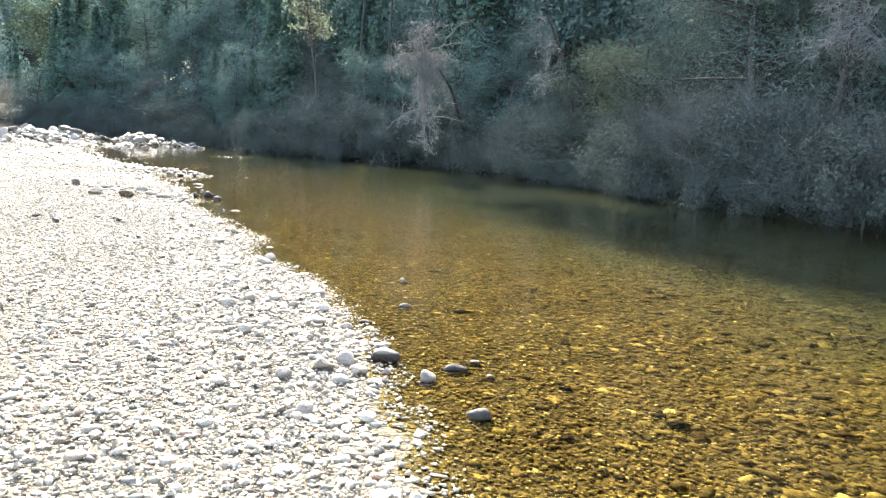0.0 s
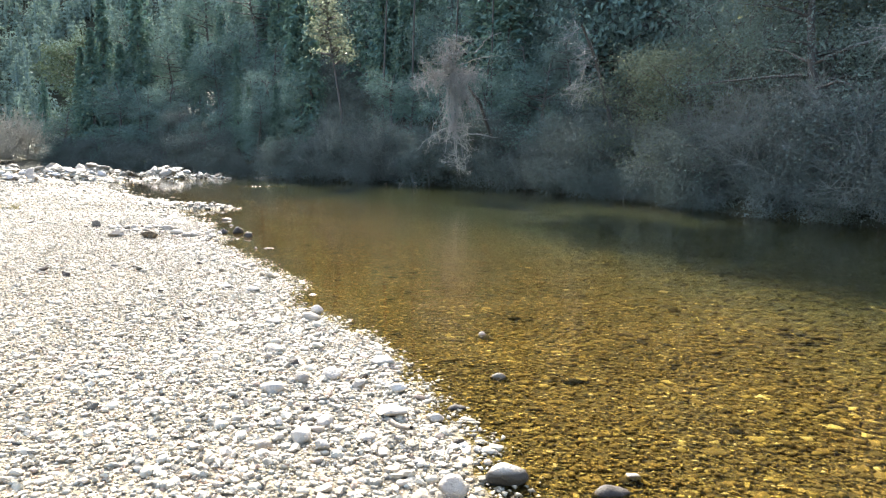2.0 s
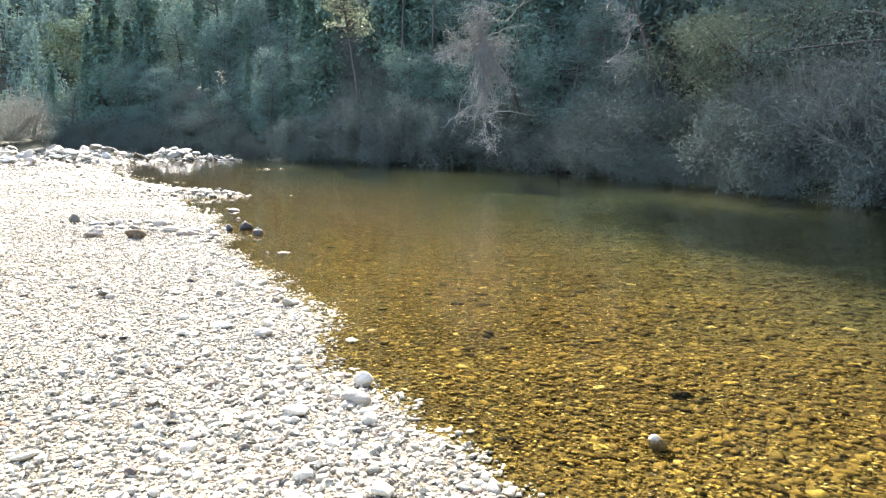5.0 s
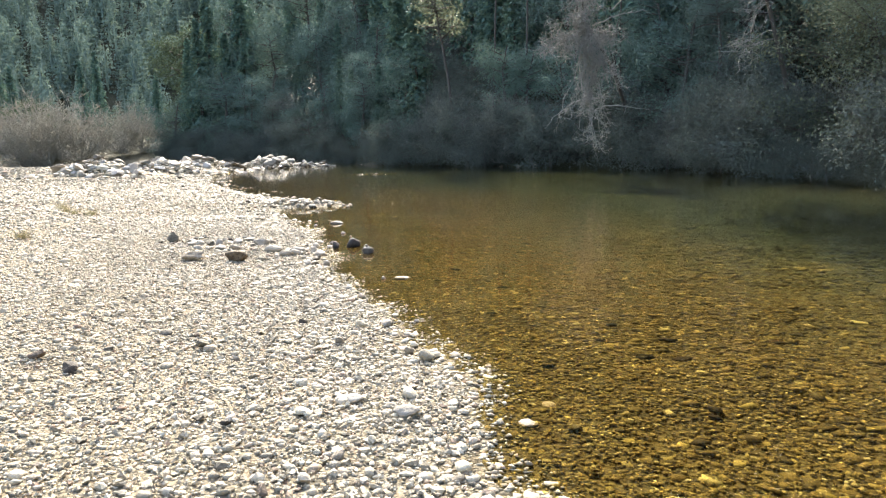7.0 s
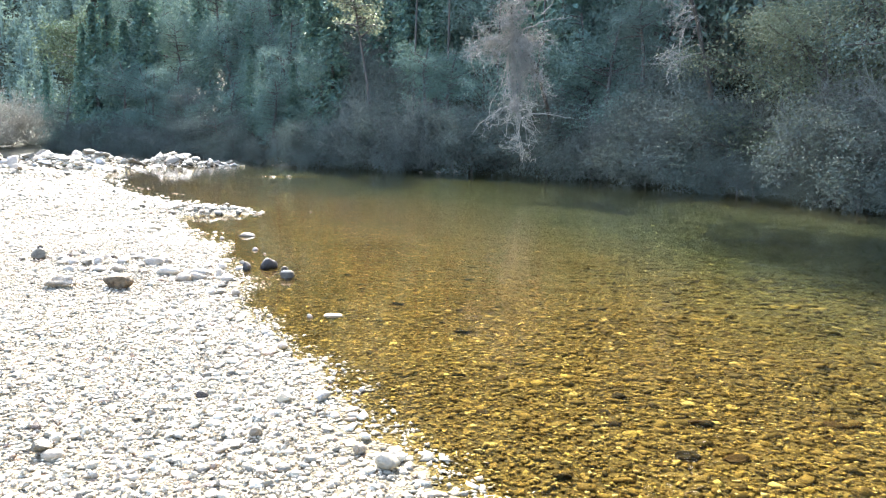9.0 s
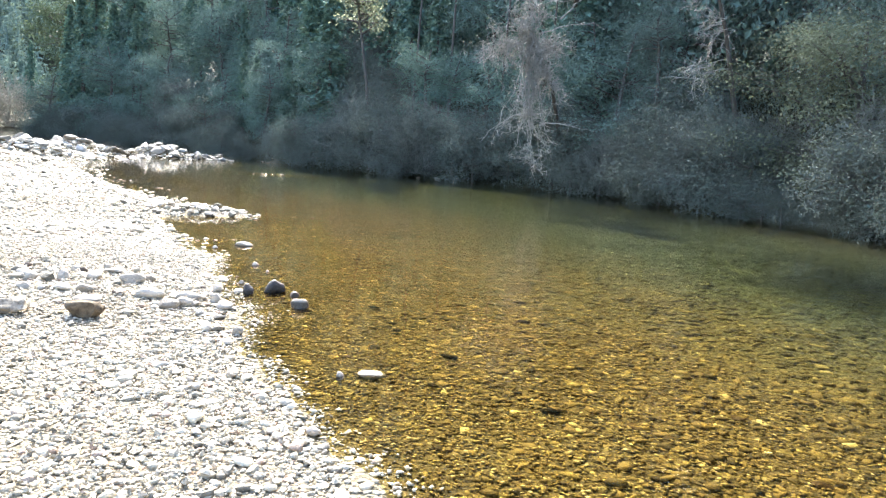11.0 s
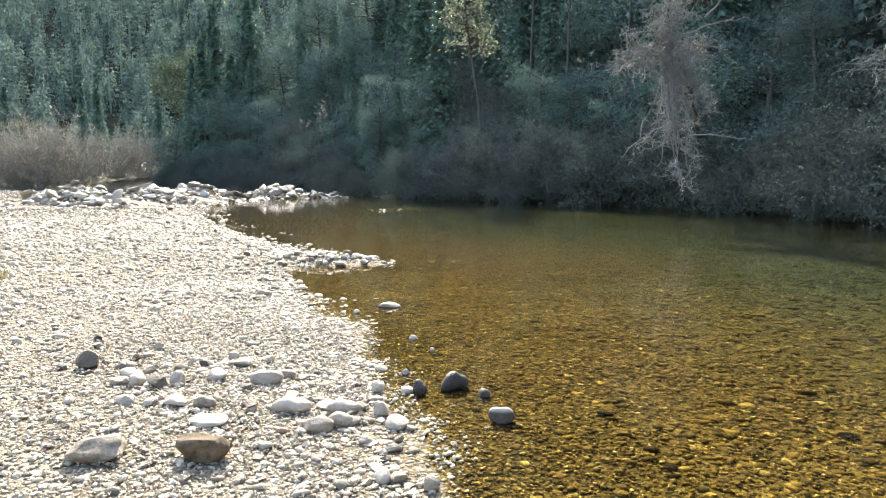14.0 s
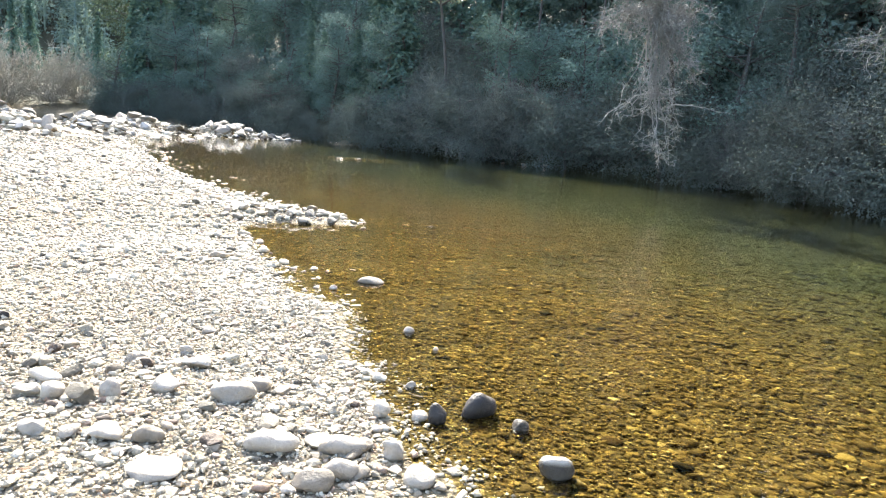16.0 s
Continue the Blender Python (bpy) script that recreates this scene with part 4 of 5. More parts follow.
def conifer(name, label, seed, tall, spread, fronds, mat=None, leaf=0.5):
    r = np.random.default_rng(seed)
    root = new(name)
    wood, crown = Buf(), Buf()
    wood.tube([(0, 0, -0.3), (0.05, 0, tall * 0.5), (0, 0.03, tall)], tall * 0.014 + 0.03, 0.015, 7)
    n = fronds
    u = r.uniform(0.1, 1.0, n)
    a = r.uniform(0, 6.283, n)
    reach = spread * (1.05 - u) * r.uniform(0.6, 1.1, n) + 0.15
    steps = 9
    for k in range(steps):
        q = (k + r.uniform(0, 1, n)) / steps
        c = np.stack([np.cos(a) * reach * q, np.sin(a) * reach * q, u * tall - reach * q * q * 0.45], -1)
        c += r.normal(0, 0.10, c.shape)
        crown.leaves(c, leaf, r, 0.6, np.stack([np.cos(a) * 0.5, np.sin(a) * 0.5, np.full(n, 0.8)], -1))
    wood.mesh("trunk", M_BARK, root)
    crown.mesh("crown", mat or M_FIR, root, False)
    return tagged(root, label, "tree", "trees on the far bank")


def ground_pose(x, y, turn=0, scale=1.0, dz=0.0, tilt=0.0):
    z = float(height(np.array([x]), np.array([y]))[0])
    return pose(x, y, z + dz, tilt, 0, turn) @ Matrix.Diagonal((scale, scale, scale, 1))


WOOD = "trees on the far bank"
TREES = [broadleaf("broadleaf_tree", "dark evergreen broadleaf tree on the shaded far bank", "tree", 51 + k, t, s, n, 0.095 if k > 1 else 0.22, M_DRAB if k > 1 else M_LEAF, low=0.12, clump=1.35)
         for k, (t, s, n) in enumerate([(15, 4.2, 9500), (18, 4.8, 10500), (13, 4.0, 32000), (16, 3.6, 32000)])]
FIRTREES = [conifer("conifer", "tall dark conifer on the shaded far bank", 61 + k, t, s, 520) for k, (t, s) in enumerate([(20, 3.4), (23, 3.8)])]
BUSHES = [broadleaf("bush", "dark leafy bush overhanging the water", "bush", 71 + k, t, s, n, 0.105, M_THICKET, low=0.05, clump=0.8) for k, (t, s, n) in enumerate([(3.2, 1.9, 7500), (4.2, 2.3, 9500)])]
BACKTREES = [broadleaf("broadleaf_tree", "tall dark broadleaf tree on the wooded slope", "tree", 56 + k, 20, 5.2, 8000, 0.30, M_LEAF, low=0.12, clump=1.9) for k in range(2)]
BACKFIRS = [conifer("conifer", "tall dark conifer on the wooded slope", 63 + k, 23, 4.2, 330, leaf=0.72) for k in range(2)]
for ob in (*TREES, *FIRTREES, *BACKTREES, *BACKFIRS):
    tagged(ob, group=WOOD)
for ob in BUSHES:
    tagged(ob, group="bushes on the far bank")


def along(line, step, start=0.0):
    L = np.array(line, float)
    seg = np.hypot(*(L[1:] - L[:-1]).T)
    cum = np.concatenate([[0], np.cumsum(seg)])
    s = start
    while s < cum[-1]:
        i = min(np.searchsorted(cum, s, "right") - 1, len(seg) - 1)
        d = (L[i + 1] - L[i]) / seg[i]
        yield L[i] + d * (s - cum[i]), np.array([-d[1], d[0]]) * -1
        s += step


HIGH = {ob: top for ob, top in zip((*TREES, *FIRTREES, *BACKTREES, *BACKFIRS), (15.5, 18.5, 13.5, 16.5, 20.5, 23.5, 20.5, 20.5, 23.5, 23.5))}
rp = np.random.default_rng(81)
BANKLINE = FAR[2:15]
first = {}


def settle(proto, m):
    """Stands the first of a kind, and copies of it after that, at a pose."""
    if proto not in first:
        first[proto] = True
        proto.matrix_basis = m
        return proto
    o = copy_thing(proto, Matrix.Identity(4))
    o.matrix_basis = m
    return o


SUNLIT = [(-10.2, 53.8, 36), (11.0, 26.0, 16)]                  # trees that the sun reaches through gaps in the wood
ACROSS, AGAINST = np.array([math.cos(SUN_AZ), -math.sin(SUN_AZ)]), np.array([math.sin(SUN_AZ), math.cos(SUN_AZ)])
EDGE = np.array([q for q, nrm in along(FAR, 0.5)])
# how far the wood's shade lies on the water, by the distance across the sunlight
SHADE = [(-60, 26.0), (-19, 26.0), (-16, 9.0), (-13, 4.0), (-1.0, 4.0), (0.6, 10.5), (2.0, 13.5), (4.6, 12.0), (6.0, 9.0), (8.0, 7.0), (11.0, 4.0), (12.5, 4.0), (14.0, 6.0), (17.0, 9.0), (20.0, 20.0), (40, 22.0)]


def headroom(q):
    """The height that a plant at q may have: the wood's edge rises from the water like a roof, with the sun over it."""
    c, sd = float(np.dot(q, ACROSS)), float(np.dot(q, AGAINST))
    near = np.abs(EDGE @ ACROSS - c) < 1.0
    shore = float((EDGE[near] @ AGAINST).min()) if near.any() else sd
    lie = float(np.interp(c, *zip(*SHADE)))
    z = float(height(np.array([q[0]]), np.array([q[1]]))[0])
    return max(0.0, (sd - shore + lie) * math.tan(SUN_EL) - z)


def in_gap(q):
    for gx0, gy0, deep in SUNLIT:
        dx, dy = q[0] - gx0, q[1] - gy0
        ahead = dx * math.sin(SUN_AZ) + dy * math.cos(SUN_AZ)
        aside = dx * math.cos(SUN_AZ) - dy * math.sin(SUN_AZ)
        if -1.0 < ahead < deep and abs(aside) < 1.4 + 0.05 * ahead:
            return True
    return False


for row, (step, back, jit) in enumerate([(2.6, 3.2, 1.0), (3.0, 7.0, 1.6), (3.2, 12.0, 2.0), (3.6, 18.0, 2.5), (4.6, 26.0, 3.0)]):
    for p, nrm in along(BANKLINE, step, 1.0 + row):
        q = p + nrm * (back + rp.normal(0, jit * 0.6)) + rp.normal(0, jit * 0.4, 2)
        firs, leafy = (FIRTREES, TREES) if row < 2 else (BACKFIRS, BACKTREES)
        pool = firs if rp.uniform() < (0.3, 0.5, 0.5, 0.6, 0.6)[row] else leafy
        if p[0] > 2 and row < 2:
            pool = TREES[2:]
        elif row < 2 and pool is TREES:
            pool = TREES[:2]
        proto = pool[rp.integers(len(pool))]
        if math.dist(q, (8.2, 31.6)) < (4.4, 3.0, 0, 0, 0)[row]:
            continue
        if in_gap(q):
            settle(BUSHES[row % 2], ground_pose(q[0], q[1], row * 70, max(0.4, min(1.3, headroom(q) / 4.4))))
            continue
        size = (0.6, 0.9, 1.0, 1.15, 1.3)[row] * rp.uniform(0.85, 1.15) * (1.35 if p[0] > 5 and row < 2 else 1.0)
        room = headroom(q) * rp.uniform(0.85, 1.0)
        if room < 5.5:                                       # only bushes grow in front of the trees
            settle(BUSHES[int(rp.integers(2))], ground_pose(q[0], q[1], rp.uniform(0, 360), max(0.35, min(1.3, room / 4.4))))
            continue
        size = min(size, room / HIGH[proto])
        tall, slim = 1.0, min(1.15, 0.9 / max(size, 0.3)) if row < 2 else 1.0
        settle(proto, ground_pose(q[0], q[1], rp.uniform(0, 360), size) @ Matrix.Diagonal((slim, slim, tall, 1)))
for p, nrm in along(BANKLINE, 1.7, 0.5):
    q = p + nrm * (0.6 + rp.normal(0, 0.35))
    k, turn, size = rp.integers(2), rp.uniform(0, 360), rp.uniform(0.6, 1.15)
    if q[0] > 4:                                          # lower and browner towards the near end
        k, size = 1, size * 0.8
    if math.dist(q, (7.2, 30.8)) > 1.3:
        settle(BUSHES[k], ground_pose(q[0], q[1], turn, min(size, (headroom(q) + 0.8) / 4.0)))

for k, (p, nrm) in enumerate(along(FAR[3:8], 1.1, 0.4)):          # low growth that hangs over the water
    q = p + nrm * rp.uniform(-0.1, 0.5)
    settle(BUSHES[k % 2], ground_pose(q[0], q[1], k * 83 % 360, rp.uniform(0.3, 0.5)))

for (sx, sy, deep), tall, leafy, wide in zip(SUNLIT, (15.5, 10.0), (1900, 3600), (1.5, 2.3)):
    glade = broadleaf("broadleaf_tree", "slim tree with sunlit yellow-green leaves in a gap of the wood", "tree", 57 + int(tall), tall, wide, leafy, 0.22, M_LIGHT, low=0.6, clump=0.75, girth=0.45)
    tagged(glade, group=WOOD)
    glade.matrix_basis = ground_pose(sx, sy)
# added tall trees, their high crowns out of view, sized to shade the pool
for sx, sy, tall, seed in [(-7.9, 55.9, 40.5, 161), (-5.4, 55.0, 41.5, 162), (-2.1, 50.8, 36.5, 163), (0.5, 48.0, 32.5, 164)]:
    high = broadleaf("broadleaf_tree", "added bare-stemmed tall tree whose unseen high dark crown shades the pool", "tree", seed, tall, 2.3, 5200, 0.33, M_LEAF, low=0.74, clump=2.0, girth=0.12, sway=0.02)
    tagged(high, group=WOOD)
    high.matrix_basis = ground_pose(sx, sy)
for k, (sx, sy, size) in enumerate([(9.0, 46.0, 1.25), (12.5, 43.0, 1.2), (16.0, 40.5, 1.1), (11.0, 49.0, 1.3)]):      # added behind the bend of the bank, so the water mirrors no bright sky
    settle(BACKTREES[k % 2], ground_pose(sx, sy, k * 97, size))
olive = broadleaf("bush", "tall olive-green bush on the far bank", "bush", 91, 6.8, 2.8, 26000, 0.088, M_OLIVE_BUSH, low=0.04, clump=1.0)
olive.matrix_basis = ground_pose(8.6, 31.4, 40, 1.12) @ Matrix.Diagonal((1.12, 1.12, 0.82, 1))



def drooping_tree(name, label, seed, stem, boughs, reach, fall, twigs, mat, lean):
    """A leafless tree whose boughs arch out and hang, each with a fringe of fine twigs. stem: its points, in its own space."""
    r = np.random.default_rng(seed)
    root = new(name)
    stem = np.array(stem, float)
    trunk = Buf()
    trunk.tube(stem, 0.13, 0.04, 7)
    trunk.mesh("trunk", M_BARK, root)
    n = len(stem)
    for k in range(boughs):
        u = r.uniform(0.5, 1.0) * (n - 1)
        i = min(int(u), n - 2)
        base = stem[i] + (stem[i + 1] - stem[i]) * (u - i)
        d = np.array([lean[0] + r.normal(0, 0.8), lean[1] + r.normal(0, 0.5), r.uniform(-0.3, 0.5)])
        b = limb(base, d, reach * r.uniform(0.5, 1.15), r, 0.3, fall, 8)
        wood, fine = Buf(), Buf()
        wood.tube(b, 0.02, 0.009, 5)
        bough = wood.mesh("bough", mat, root)
        for q in range(twigs):
            m = r.integers(2, 9)
            c = limb(b[m], r.normal(0, 0.5, 3) + [lean[0] * 1.5, lean[1] * 0.4, -0.1], r.uniform(0.4, 1.3), r, 0.45, 0.5, 5)
            fine.tube(c, 0.013, 0.005, 3)
            for w in range(7):
                e = limb(c[r.integers(1, 6)], r.normal(0, 0.65, 3) + [lean[0] * 1.1, 0, -0.2], r.uniform(0.15, 0.6), r, 0.45, 0.3, 3)
                fine.tube(e, 0.008, 0.004, 3)
        tagged(fine.mesh("twig_spray", mat, bough), kind="stuff")
    return tagged(root, label, "tree")


def bushy_bare_tree(name, label, seed, stem, lobes, branches, mat):
    """A leafless tree: a stem, and boughs that fan into rounded lobes of tangled twigs. lobes: centre, half sizes, boughs, twigs on each."""
    r = np.random.default_rng(seed)
    root = new(name)
    stem = np.array(stem, float)
    trunk = Buf()
    trunk.tube(stem, 0.12, 0.04, 7)
    trunk.mesh("trunk", M_BARK, root)
    for centre, half, boughs, twigs in lobes:
        centre, half = np.array(centre, float), np.array(half, float)
        base = stem[np.argmin(np.linalg.norm(stem - centre, axis=1))]
        for k in range(boughs):
            d = r.normal(size=3)
            d /= np.linalg.norm(d)
            tip = centre + d * half * r.uniform(0.55, 1.0)
            mid = centre * 0.7 + base * 0.3 + r.normal(0, 0.25, 3) * half
            u = np.linspace(0, 1, 9)[:, None]
            b = base * (1 - u) ** 2 + 2 * mid * u * (1 - u) + tip * u ** 2 + r.normal(0, 0.05, (9, 3))
            wood, fine = Buf(), Buf()
            wood.tube(b, 0.022, 0.008, 5)
            bough = wood.mesh("bough", mat, root)
            for q in range(twigs):
                at = b[r.integers(4, 9)]
                way = (at - centre) / half * 0.5 + r.normal(0, 0.75, 3) + [-0.15, -0.1, -0.1]
                c = limb(at, way, r.uniform(0.25, 0.75), r, 0.7, 0.25, 5)
                fine.tube(c, 0.011, 0.005, 3)
                for w in range(6):
                    e = limb(c[r.integers(1, 6)], r.normal(0, 0.8, 3) + way * 0.5, r.uniform(0.12, 0.42), r, 0.6, 0.2, 3)
                    fine.tube(e, 0.008, 0.004, 3)
            tagged(fine.mesh("twig_spray", mat, bough), kind="stuff")
    for p0, p1, sag in branches:
        u = np.linspace(0, 1, 9)[:, None]
        b = np.array(p0) * (1 - u) + np.array(p1) * u + np.sin(u * 3.14) * np.array([0, 0, sag]) + r.normal(0, 0.025, (9, 3))
        wood = Buf()
        wood.tube(b, 0.028, 0.010, 6)
        for q in range(10):
            wood.tube(limb(b[r.integers(3, 9)], (b[-1] - b[0]) * 0.6 + r.normal(0, 0.5, 3), r.uniform(0.15, 0.5), r, 0.4, 0.1, 3), 0.009, 0.004, 3)
        wood.mesh("bough", mat, root)
    return tagged(root, label, "tree")


pale = bushy_bare_tree("bare_tree", "pale leafless tree with a tangled round crown drooping over the water", 95,
                       [(0, 0, -0.3), (-0.6, -2.8, 2.4), (-1.5, -5.6, 4.6), (-2.2, -7.8, 5.4), (-2.9, -9.6, 5.9), (-3.0, -10.0, 7.0)],
                       [((-3.2, -10.0, 5.6), (1.8, 1.2, 1.3), 16, 12), ((-2.7, -10.0, 7.0), (1.0, 0.9, 1.2), 9, 9), ((-4.2, -10.2, 4.9), (0.9, 0.7, 0.8), 6, 10), ((-1.8, -10.0, 5.3), (1.0, 0.8, 1.1), 8, 10),
                        ((-2.2, -10.2, 3.9), (0.75, 0.6, 0.9), 10, 11), ((-3.0, -10.4, 2.5), (1.35, 0.6, 0.65), 11, 7), ((-2.7, -10.5, 1.7), (0.75, 0.5, 0.75), 7, 7)],
                       [((-2.3, -10.3, 2.7), (-0.7, -11.1, 2.6), 0.12), ((-2.6, -10.0, 6.0), (-0.7, -10.6, 6.4), 0.1), ((-1.8, -10.0, 6.6), (-0.6, -10.4, 7.5), 0.2), ((-2.3, -10.2, 3.1), (-4.4, -10.8, 2.1), 0.35)], M_PALE)
pale.matrix_basis = ground_pose(1.2, 45.5, 0, 1.0, -1.05)
pale2 = drooping_tree("bare_tree", "small pale leafless tree at the water's edge", 97, [(0, 0, -0.3), (0.05, -0.3, 2.0), (-0.05, -0.6, 4.2), (0.1, -0.7, 6.0), (0.0, -0.8, 7.5)],
                      14, 1.9, 1.8, 9, M_PALE, (-0.4, -0.3))
pale2.matrix_basis = ground_pose(11.1, 21.0)
pale3 = drooping_tree("bare_tree", "thin leafless tree reaching out of the dark bank", 98, [(0, 0, -0.3), (-0.6, -0.8, 2.8), (-1.5, -1.6, 5.4), (-2.3, -2.5, 6.7)],
                      6, 1.3, 1.2, 8, M_PALE, (-0.5, -0.3))
pale3.matrix_basis = ground_pose(6.3, 35.2)


def dome_shrub(name, label, seed, radius, high, stems, twigs, mat, thick=1.0):
    """A leafless willow: stems that fan out from the root into a rounded dome of fine twigs."""
    r = np.random.default_rng(seed)
    root = new(name)
    wood, fine = Buf(), Buf()
    for k in range(stems):
        a, e = r.uniform(0, 6.283), math.acos(r.uniform(0.05, 1.0) ** 0.8)
        d = np.array([math.cos(a) * math.sin(e) * radius, math.sin(a) * math.sin(e) * radius, math.cos(e) * high + 0.4])
        b = limb(r.normal(0, 0.35, 3) * [1, 1, 0], d, np.linalg.norm(d) * r.uniform(0.8, 1.0), r, 0.14, 0.1, 6)
        wood.tube(b, 0.025 * thick, 0.008 * thick, 3)
        for q in range(twigs):
            c = limb(b[r.integers(3, 7)], d / np.linalg.norm(d) * 0.7 + r.normal(0, 0.6, 3), r.uniform(0.35, 1.0), r, 0.3, 0.0, 2)
            fine.tube(c, 0.016 * thick, 0.007 * thick, 3)
    tagged(wood.mesh("stem_fan", mat, root), kind="stuff")
    tagged(fine.mesh("twig_spray", mat, root), kind="stuff")
    return tagged(root, label, "shrub", "leafless willows")


brush = dome_shrub("leafless_shrub", "brown leafless brush on the shaded bank", 96, 2.2, 3.2, 75, 24, M_BRUSH, 0.6)
tagged(brush, group="bushes on the far bank")
for k, (p, nrm) in enumerate(along(FAR[3:11], 2.6, 1.0)):
    q = p + nrm * rp.uniform(0.3, 2.2)
    if math.dist(q, (7.2, 30.8)) > 1.3:
        settle(brush, ground_pose(q[0], q[1], k * 77 % 360, rp.uniform(0.7, 1.5) * 0.85))
shrub = dome_shrub("leafless_shrub", "grey-brown leafless willow shrub on the far shore", 99, 4.4, 5.0, 95, 22, M_TWIG)
spots = [(-67.5, 83, 1.15), (-64.5, 82.5, 1.3), (-61.5, 84.5, 1.15), (-58.5, 88, 1.05), (-56, 89.5, 0.95), (-66, 85, 1.4)]
for k, (px, py, size) in enumerate(spots):
    settle(shrub, ground_pose(px, py - 3.0, k * 71 % 360, size * 1.15))

# far wooded hill: one mesh of many firs
fr = np.random.default_rng(101)
hill, hill_tufts, hill_faces = Buf(), [], []
count = 9000
hx, hy = fr.uniform(-330, 120, count), fr.uniform(20, 420, count)
fd = side_distance(FAR, hx, hy)
# sparse firs right of x = -40 are added for what the water mirrors
okk = (fd > np.where(hx < -52, 48, np.where(hx < -40, 40, 75))) & (fd < 260) & (hx > -230) & (fr.uniform(size=count) < np.where(hx < -40, 1.0, 0.22))
hx, hy = hx[okk], hy[okk]
hz = height(hx, hy)
v0, f0 = ICO[2]
for px, py, pz in zip(hx, hy, hz):
    t, slim = fr.uniform(7, 14), fr.uniform(0.21, 0.31)
    lump = 1 + 0.22 * waves(v0[:, 0] + px, v0[:, 1] + v0[:, 2] + py, 3.5, 7) + fr.uniform(-0.1, 0.1, len(v0))
    up = (v0[:, 2] + 1) / 2
    wide = t * slim * (1.1 - 0.75 * up ** 1.5) * lump
    body = np.stack([px + v0[:, 0] * wide, py + v0[:, 1] * wide, pz + t * (0.08 + 0.9 * up)], -1)
    hill.add(np.array([px, py, 0]) + (body - [px, py, 0]) * [0.1, 0.1, 0.95], f0)
    if px < -38:                                             # boughs in tiers, shorter towards the tip
        n = 330
        u = 1.0 - np.sqrt(fr.uniform(0.0, 0.96, n))
        u = (np.floor(u * 11) + fr.uniform(0.0, 0.6, n)) / 11.5
        a, q = fr.uniform(0, 6.283, n), np.sqrt(fr.uniform(0.15, 1.0, n))
        reach = t * slim * 0.95 * (1.04 - u) * q + 0.1
        hill_tufts.append(np.stack([px + np.cos(a) * reach, py + np.sin(a) * reach, pz + t * (0.06 + 0.94 * u) - reach * 0.3], -1))
        hill_faces.append(np.stack([np.cos(a), np.sin(a), np.full(n, 0.9)], -1) * 0.75)
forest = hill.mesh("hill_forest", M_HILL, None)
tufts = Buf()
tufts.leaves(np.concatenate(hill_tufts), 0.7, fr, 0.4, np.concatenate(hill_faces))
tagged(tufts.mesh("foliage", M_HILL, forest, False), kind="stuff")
tagged(forest, "blue-green conifer forest on the far hillside", "forest", kind="stuff")
for px, py, size in [(-77, 89, 0.5), (-81, 91, 0.62), (-86, 88, 0.55), (-72, 100, 0.5), (-92, 90, 0.7), (-65, 104, 0.45), (-78, 108, 0.6), (-99, 88, 0.7), (-84, 112, 0.55), (-60, 112, 0.5)]:
    settle(BACKFIRS[int(px) % 2], ground_pose(px, py, px * 37 % 360, size))
lit = broadleaf("broadleaf_tree", "yellow-green sunlit tree at the edge of the wood", "tree", 58, 14, 4.0, 6000, 0.32, M_OLIVE, low=0.1, clump=1.4)
tagged(lit, group=WOOD)
for px, py, size in [(-50.5, 92, 1.0), (-55, 96, 1.1), (-71, 87, 0.55), (-76, 85, 0.5)]:
    settle(lit, ground_pose(px, py, px * 31 % 360, size))



# ---- small things ----
def driftwood(x, y, long, turn):
    r = np.random.default_rng(121)
    wood = Buf()
    pts = limb((-long / 2, 0, 0), (1, 0.1, 0.02), long, r, 0.12, 0, 7)
    wood.tube(pts, 0.017, 0.011, 7)
    wood.tube(limb(pts[4], (0.6, 0.7, 0.2), long * 0.2, r, 0.2, 0, 3), 0.006, 0.003, 5)
    ob = wood.mesh("driftwood_stick", M_STICK, None)
    ob.matrix_basis = ground_pose(x, y, turn, 1.0, 0.07)
    return tagged(ob, "bleached driftwood stick lying on the gravel", "driftwood")


driftwood(-0.9, 5.16, 0.31, -65)


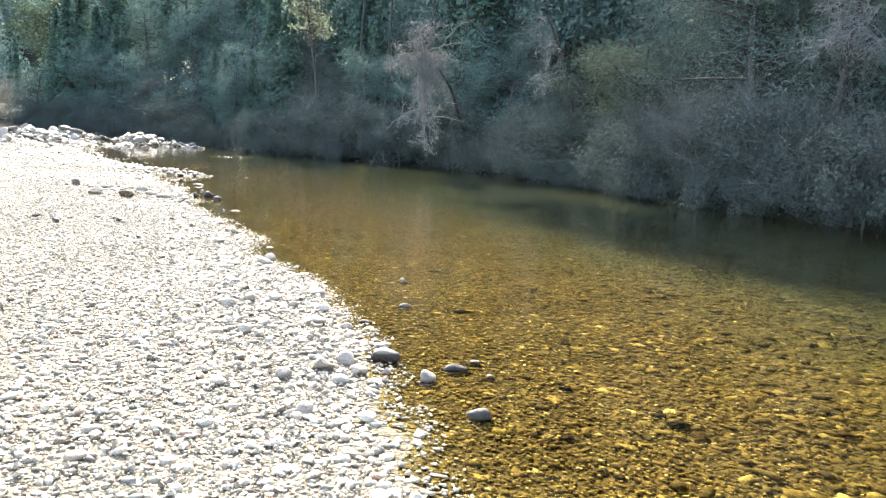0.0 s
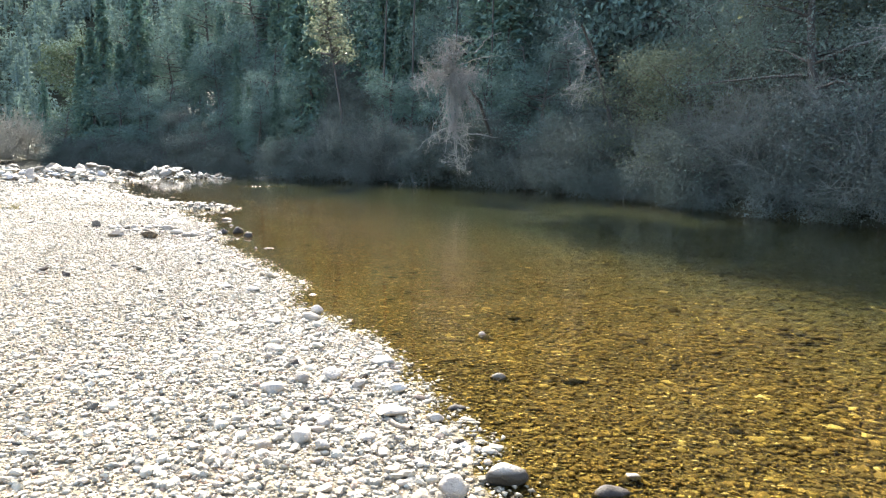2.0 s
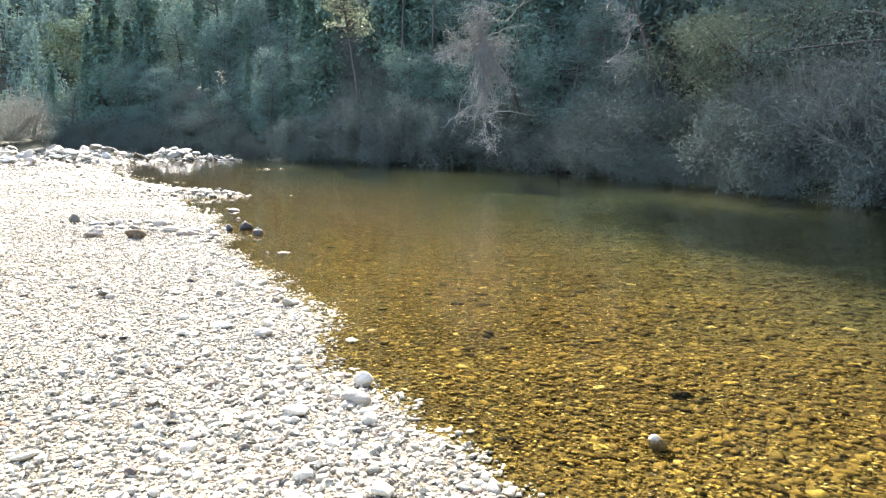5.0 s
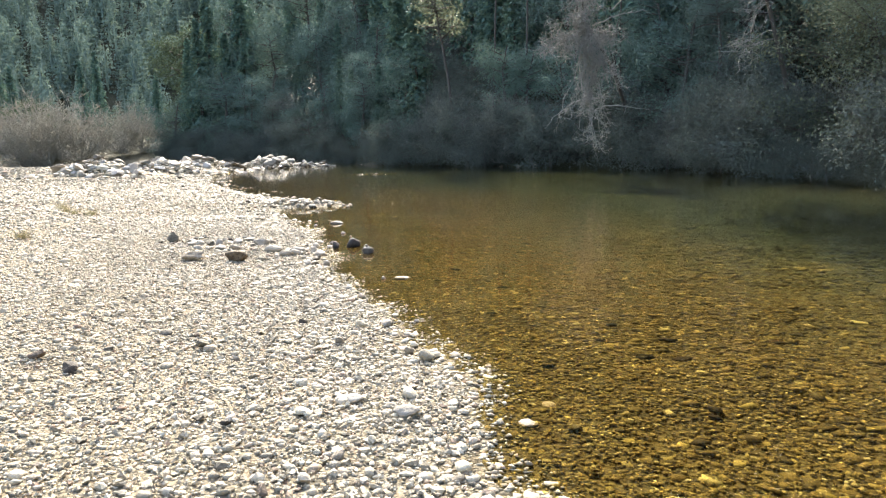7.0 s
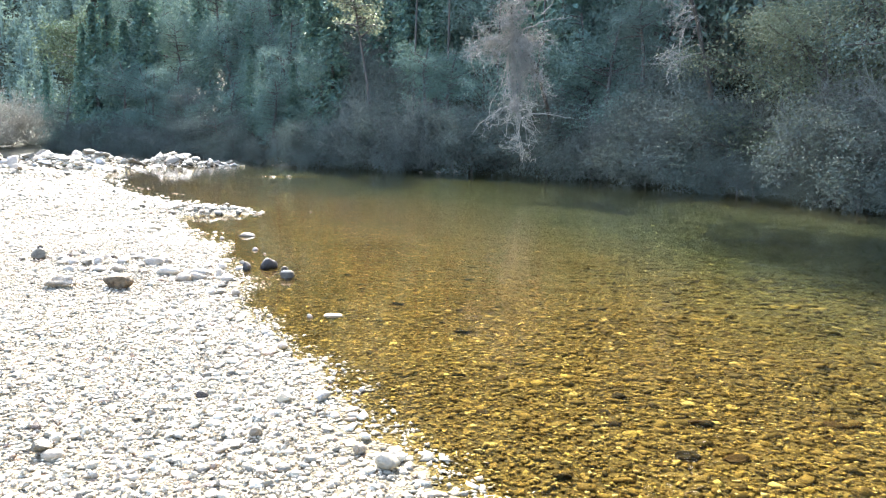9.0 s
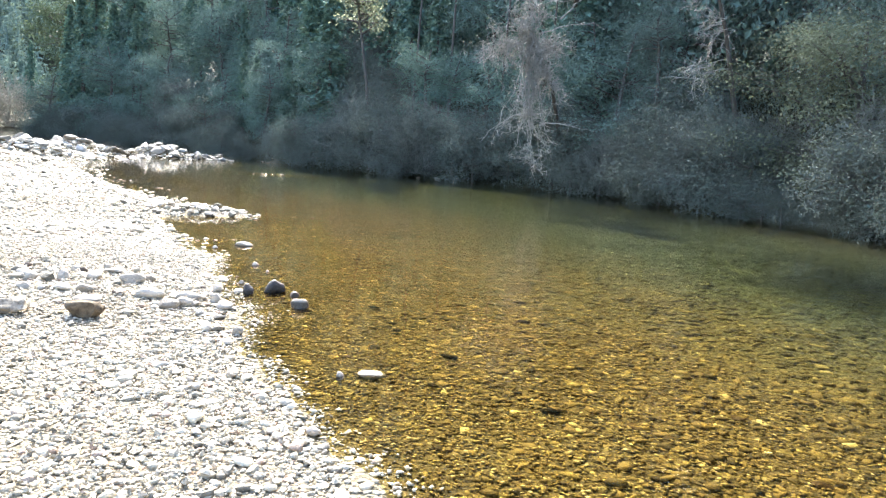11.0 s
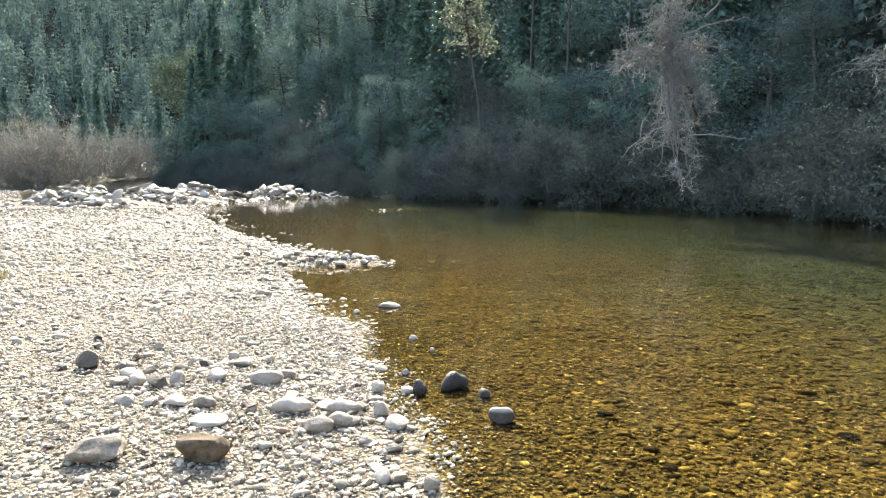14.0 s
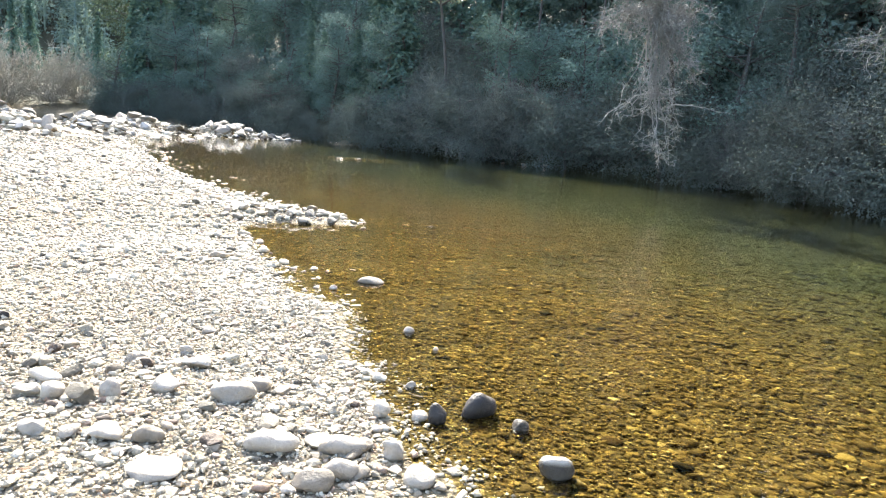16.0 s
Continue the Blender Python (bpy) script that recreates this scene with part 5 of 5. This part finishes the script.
def grass_tuft(x, y, size, seed):
    r = np.random.default_rng(seed)
    blades = Buf()
    for k in range(70):
        a = r.uniform(0, 6.283)
        b = limb((r.normal(0, 0.06), r.normal(0, 0.06), 0), (math.cos(a) * 0.6, math.sin(a) * 0.6, 1), size * r.uniform(0.5, 1.1), r, 0.2, 0.5, 4)
        blades.tube(b, 0.004, 0.001, 3)
    ob = blades.mesh("grass_tuft", M_STRAW, None)
    ob.matrix_basis = ground_pose(x, y, 0, 1.0, 0.01)
    return tagged(ob, "dry straw-coloured grass tuft on the gravel bar", "grass", "grass tufts", "stuff")


for k, (px, py) in enumerate([(-13.2, 19.4), (-13.8, 19.9), (-12.6, 19.2), (-11.2, 15.6), (-14.5, 20.6)]):
    grass_tuft(px, py, 0.16 + 0.02 * k, 131 + k)

# added stones for the pool's sun glints; pale ones at the far bank's foot
rw = np.random.default_rng(141)
for k in range(40):
    px, py = -13 + rw.normal(0, 2.2), 41.5 + rw.normal(0, 0.8)
    z = float(height(np.array([px]), np.array([py]))[0])
    if z > -0.12:
        stone("river_stone", px, py, rw.uniform(0.14, 0.3), M_GREY, "added wet pale stone standing for a sun glint on the pool", "stone", "stones breaking the surface", k, (0.7, 0.5), rw.uniform(0, 180), 5, 0.05, top=0.035)
# the bank's shade is put into these boulders' grey
for k, (px, py) in enumerate([(-6.6, 48.6), (-5.4, 47.9), (-8.2, 49.6), (-4.4, 47.2), (-10.2, 51.0)]):
    stone("boulder", px, py, 0.42 + 0.1 * (k % 3), M_GREY, "pale boulder at the foot of the shaded bank, greyed for its shade", "boulder", "boulders of the far bank", k, (0.7, 0.5), k * 50, 6, 0.1, meshes=ROCKS)


# ---- pebbles one by one, beside the first steps of the walk ----
pr = np.random.default_rng(111)
px, py = scatter(1500, 112, -3.2, 0.4, 3.2, 9.5, lambda x, y, r: (side_distance(NEAR, x, y) < -0.1) & (np.abs(side_distance(LINE, x, y)) < 1.6))
for k in range(min(290, len(px))):
    stone("pebble", float(px[k]), float(py[k]), float(pr.uniform(0.035, 0.085)), M_PEBBLE_OB, "", shape=k, squash=(pr.uniform(0.6, 0.9), pr.uniform(0.35, 0.6)), turn=pr.uniform(0, 180),
          tilt=pr.uniform(-14, 14), sink=0.2, parent=ground, meshes=SMALL)
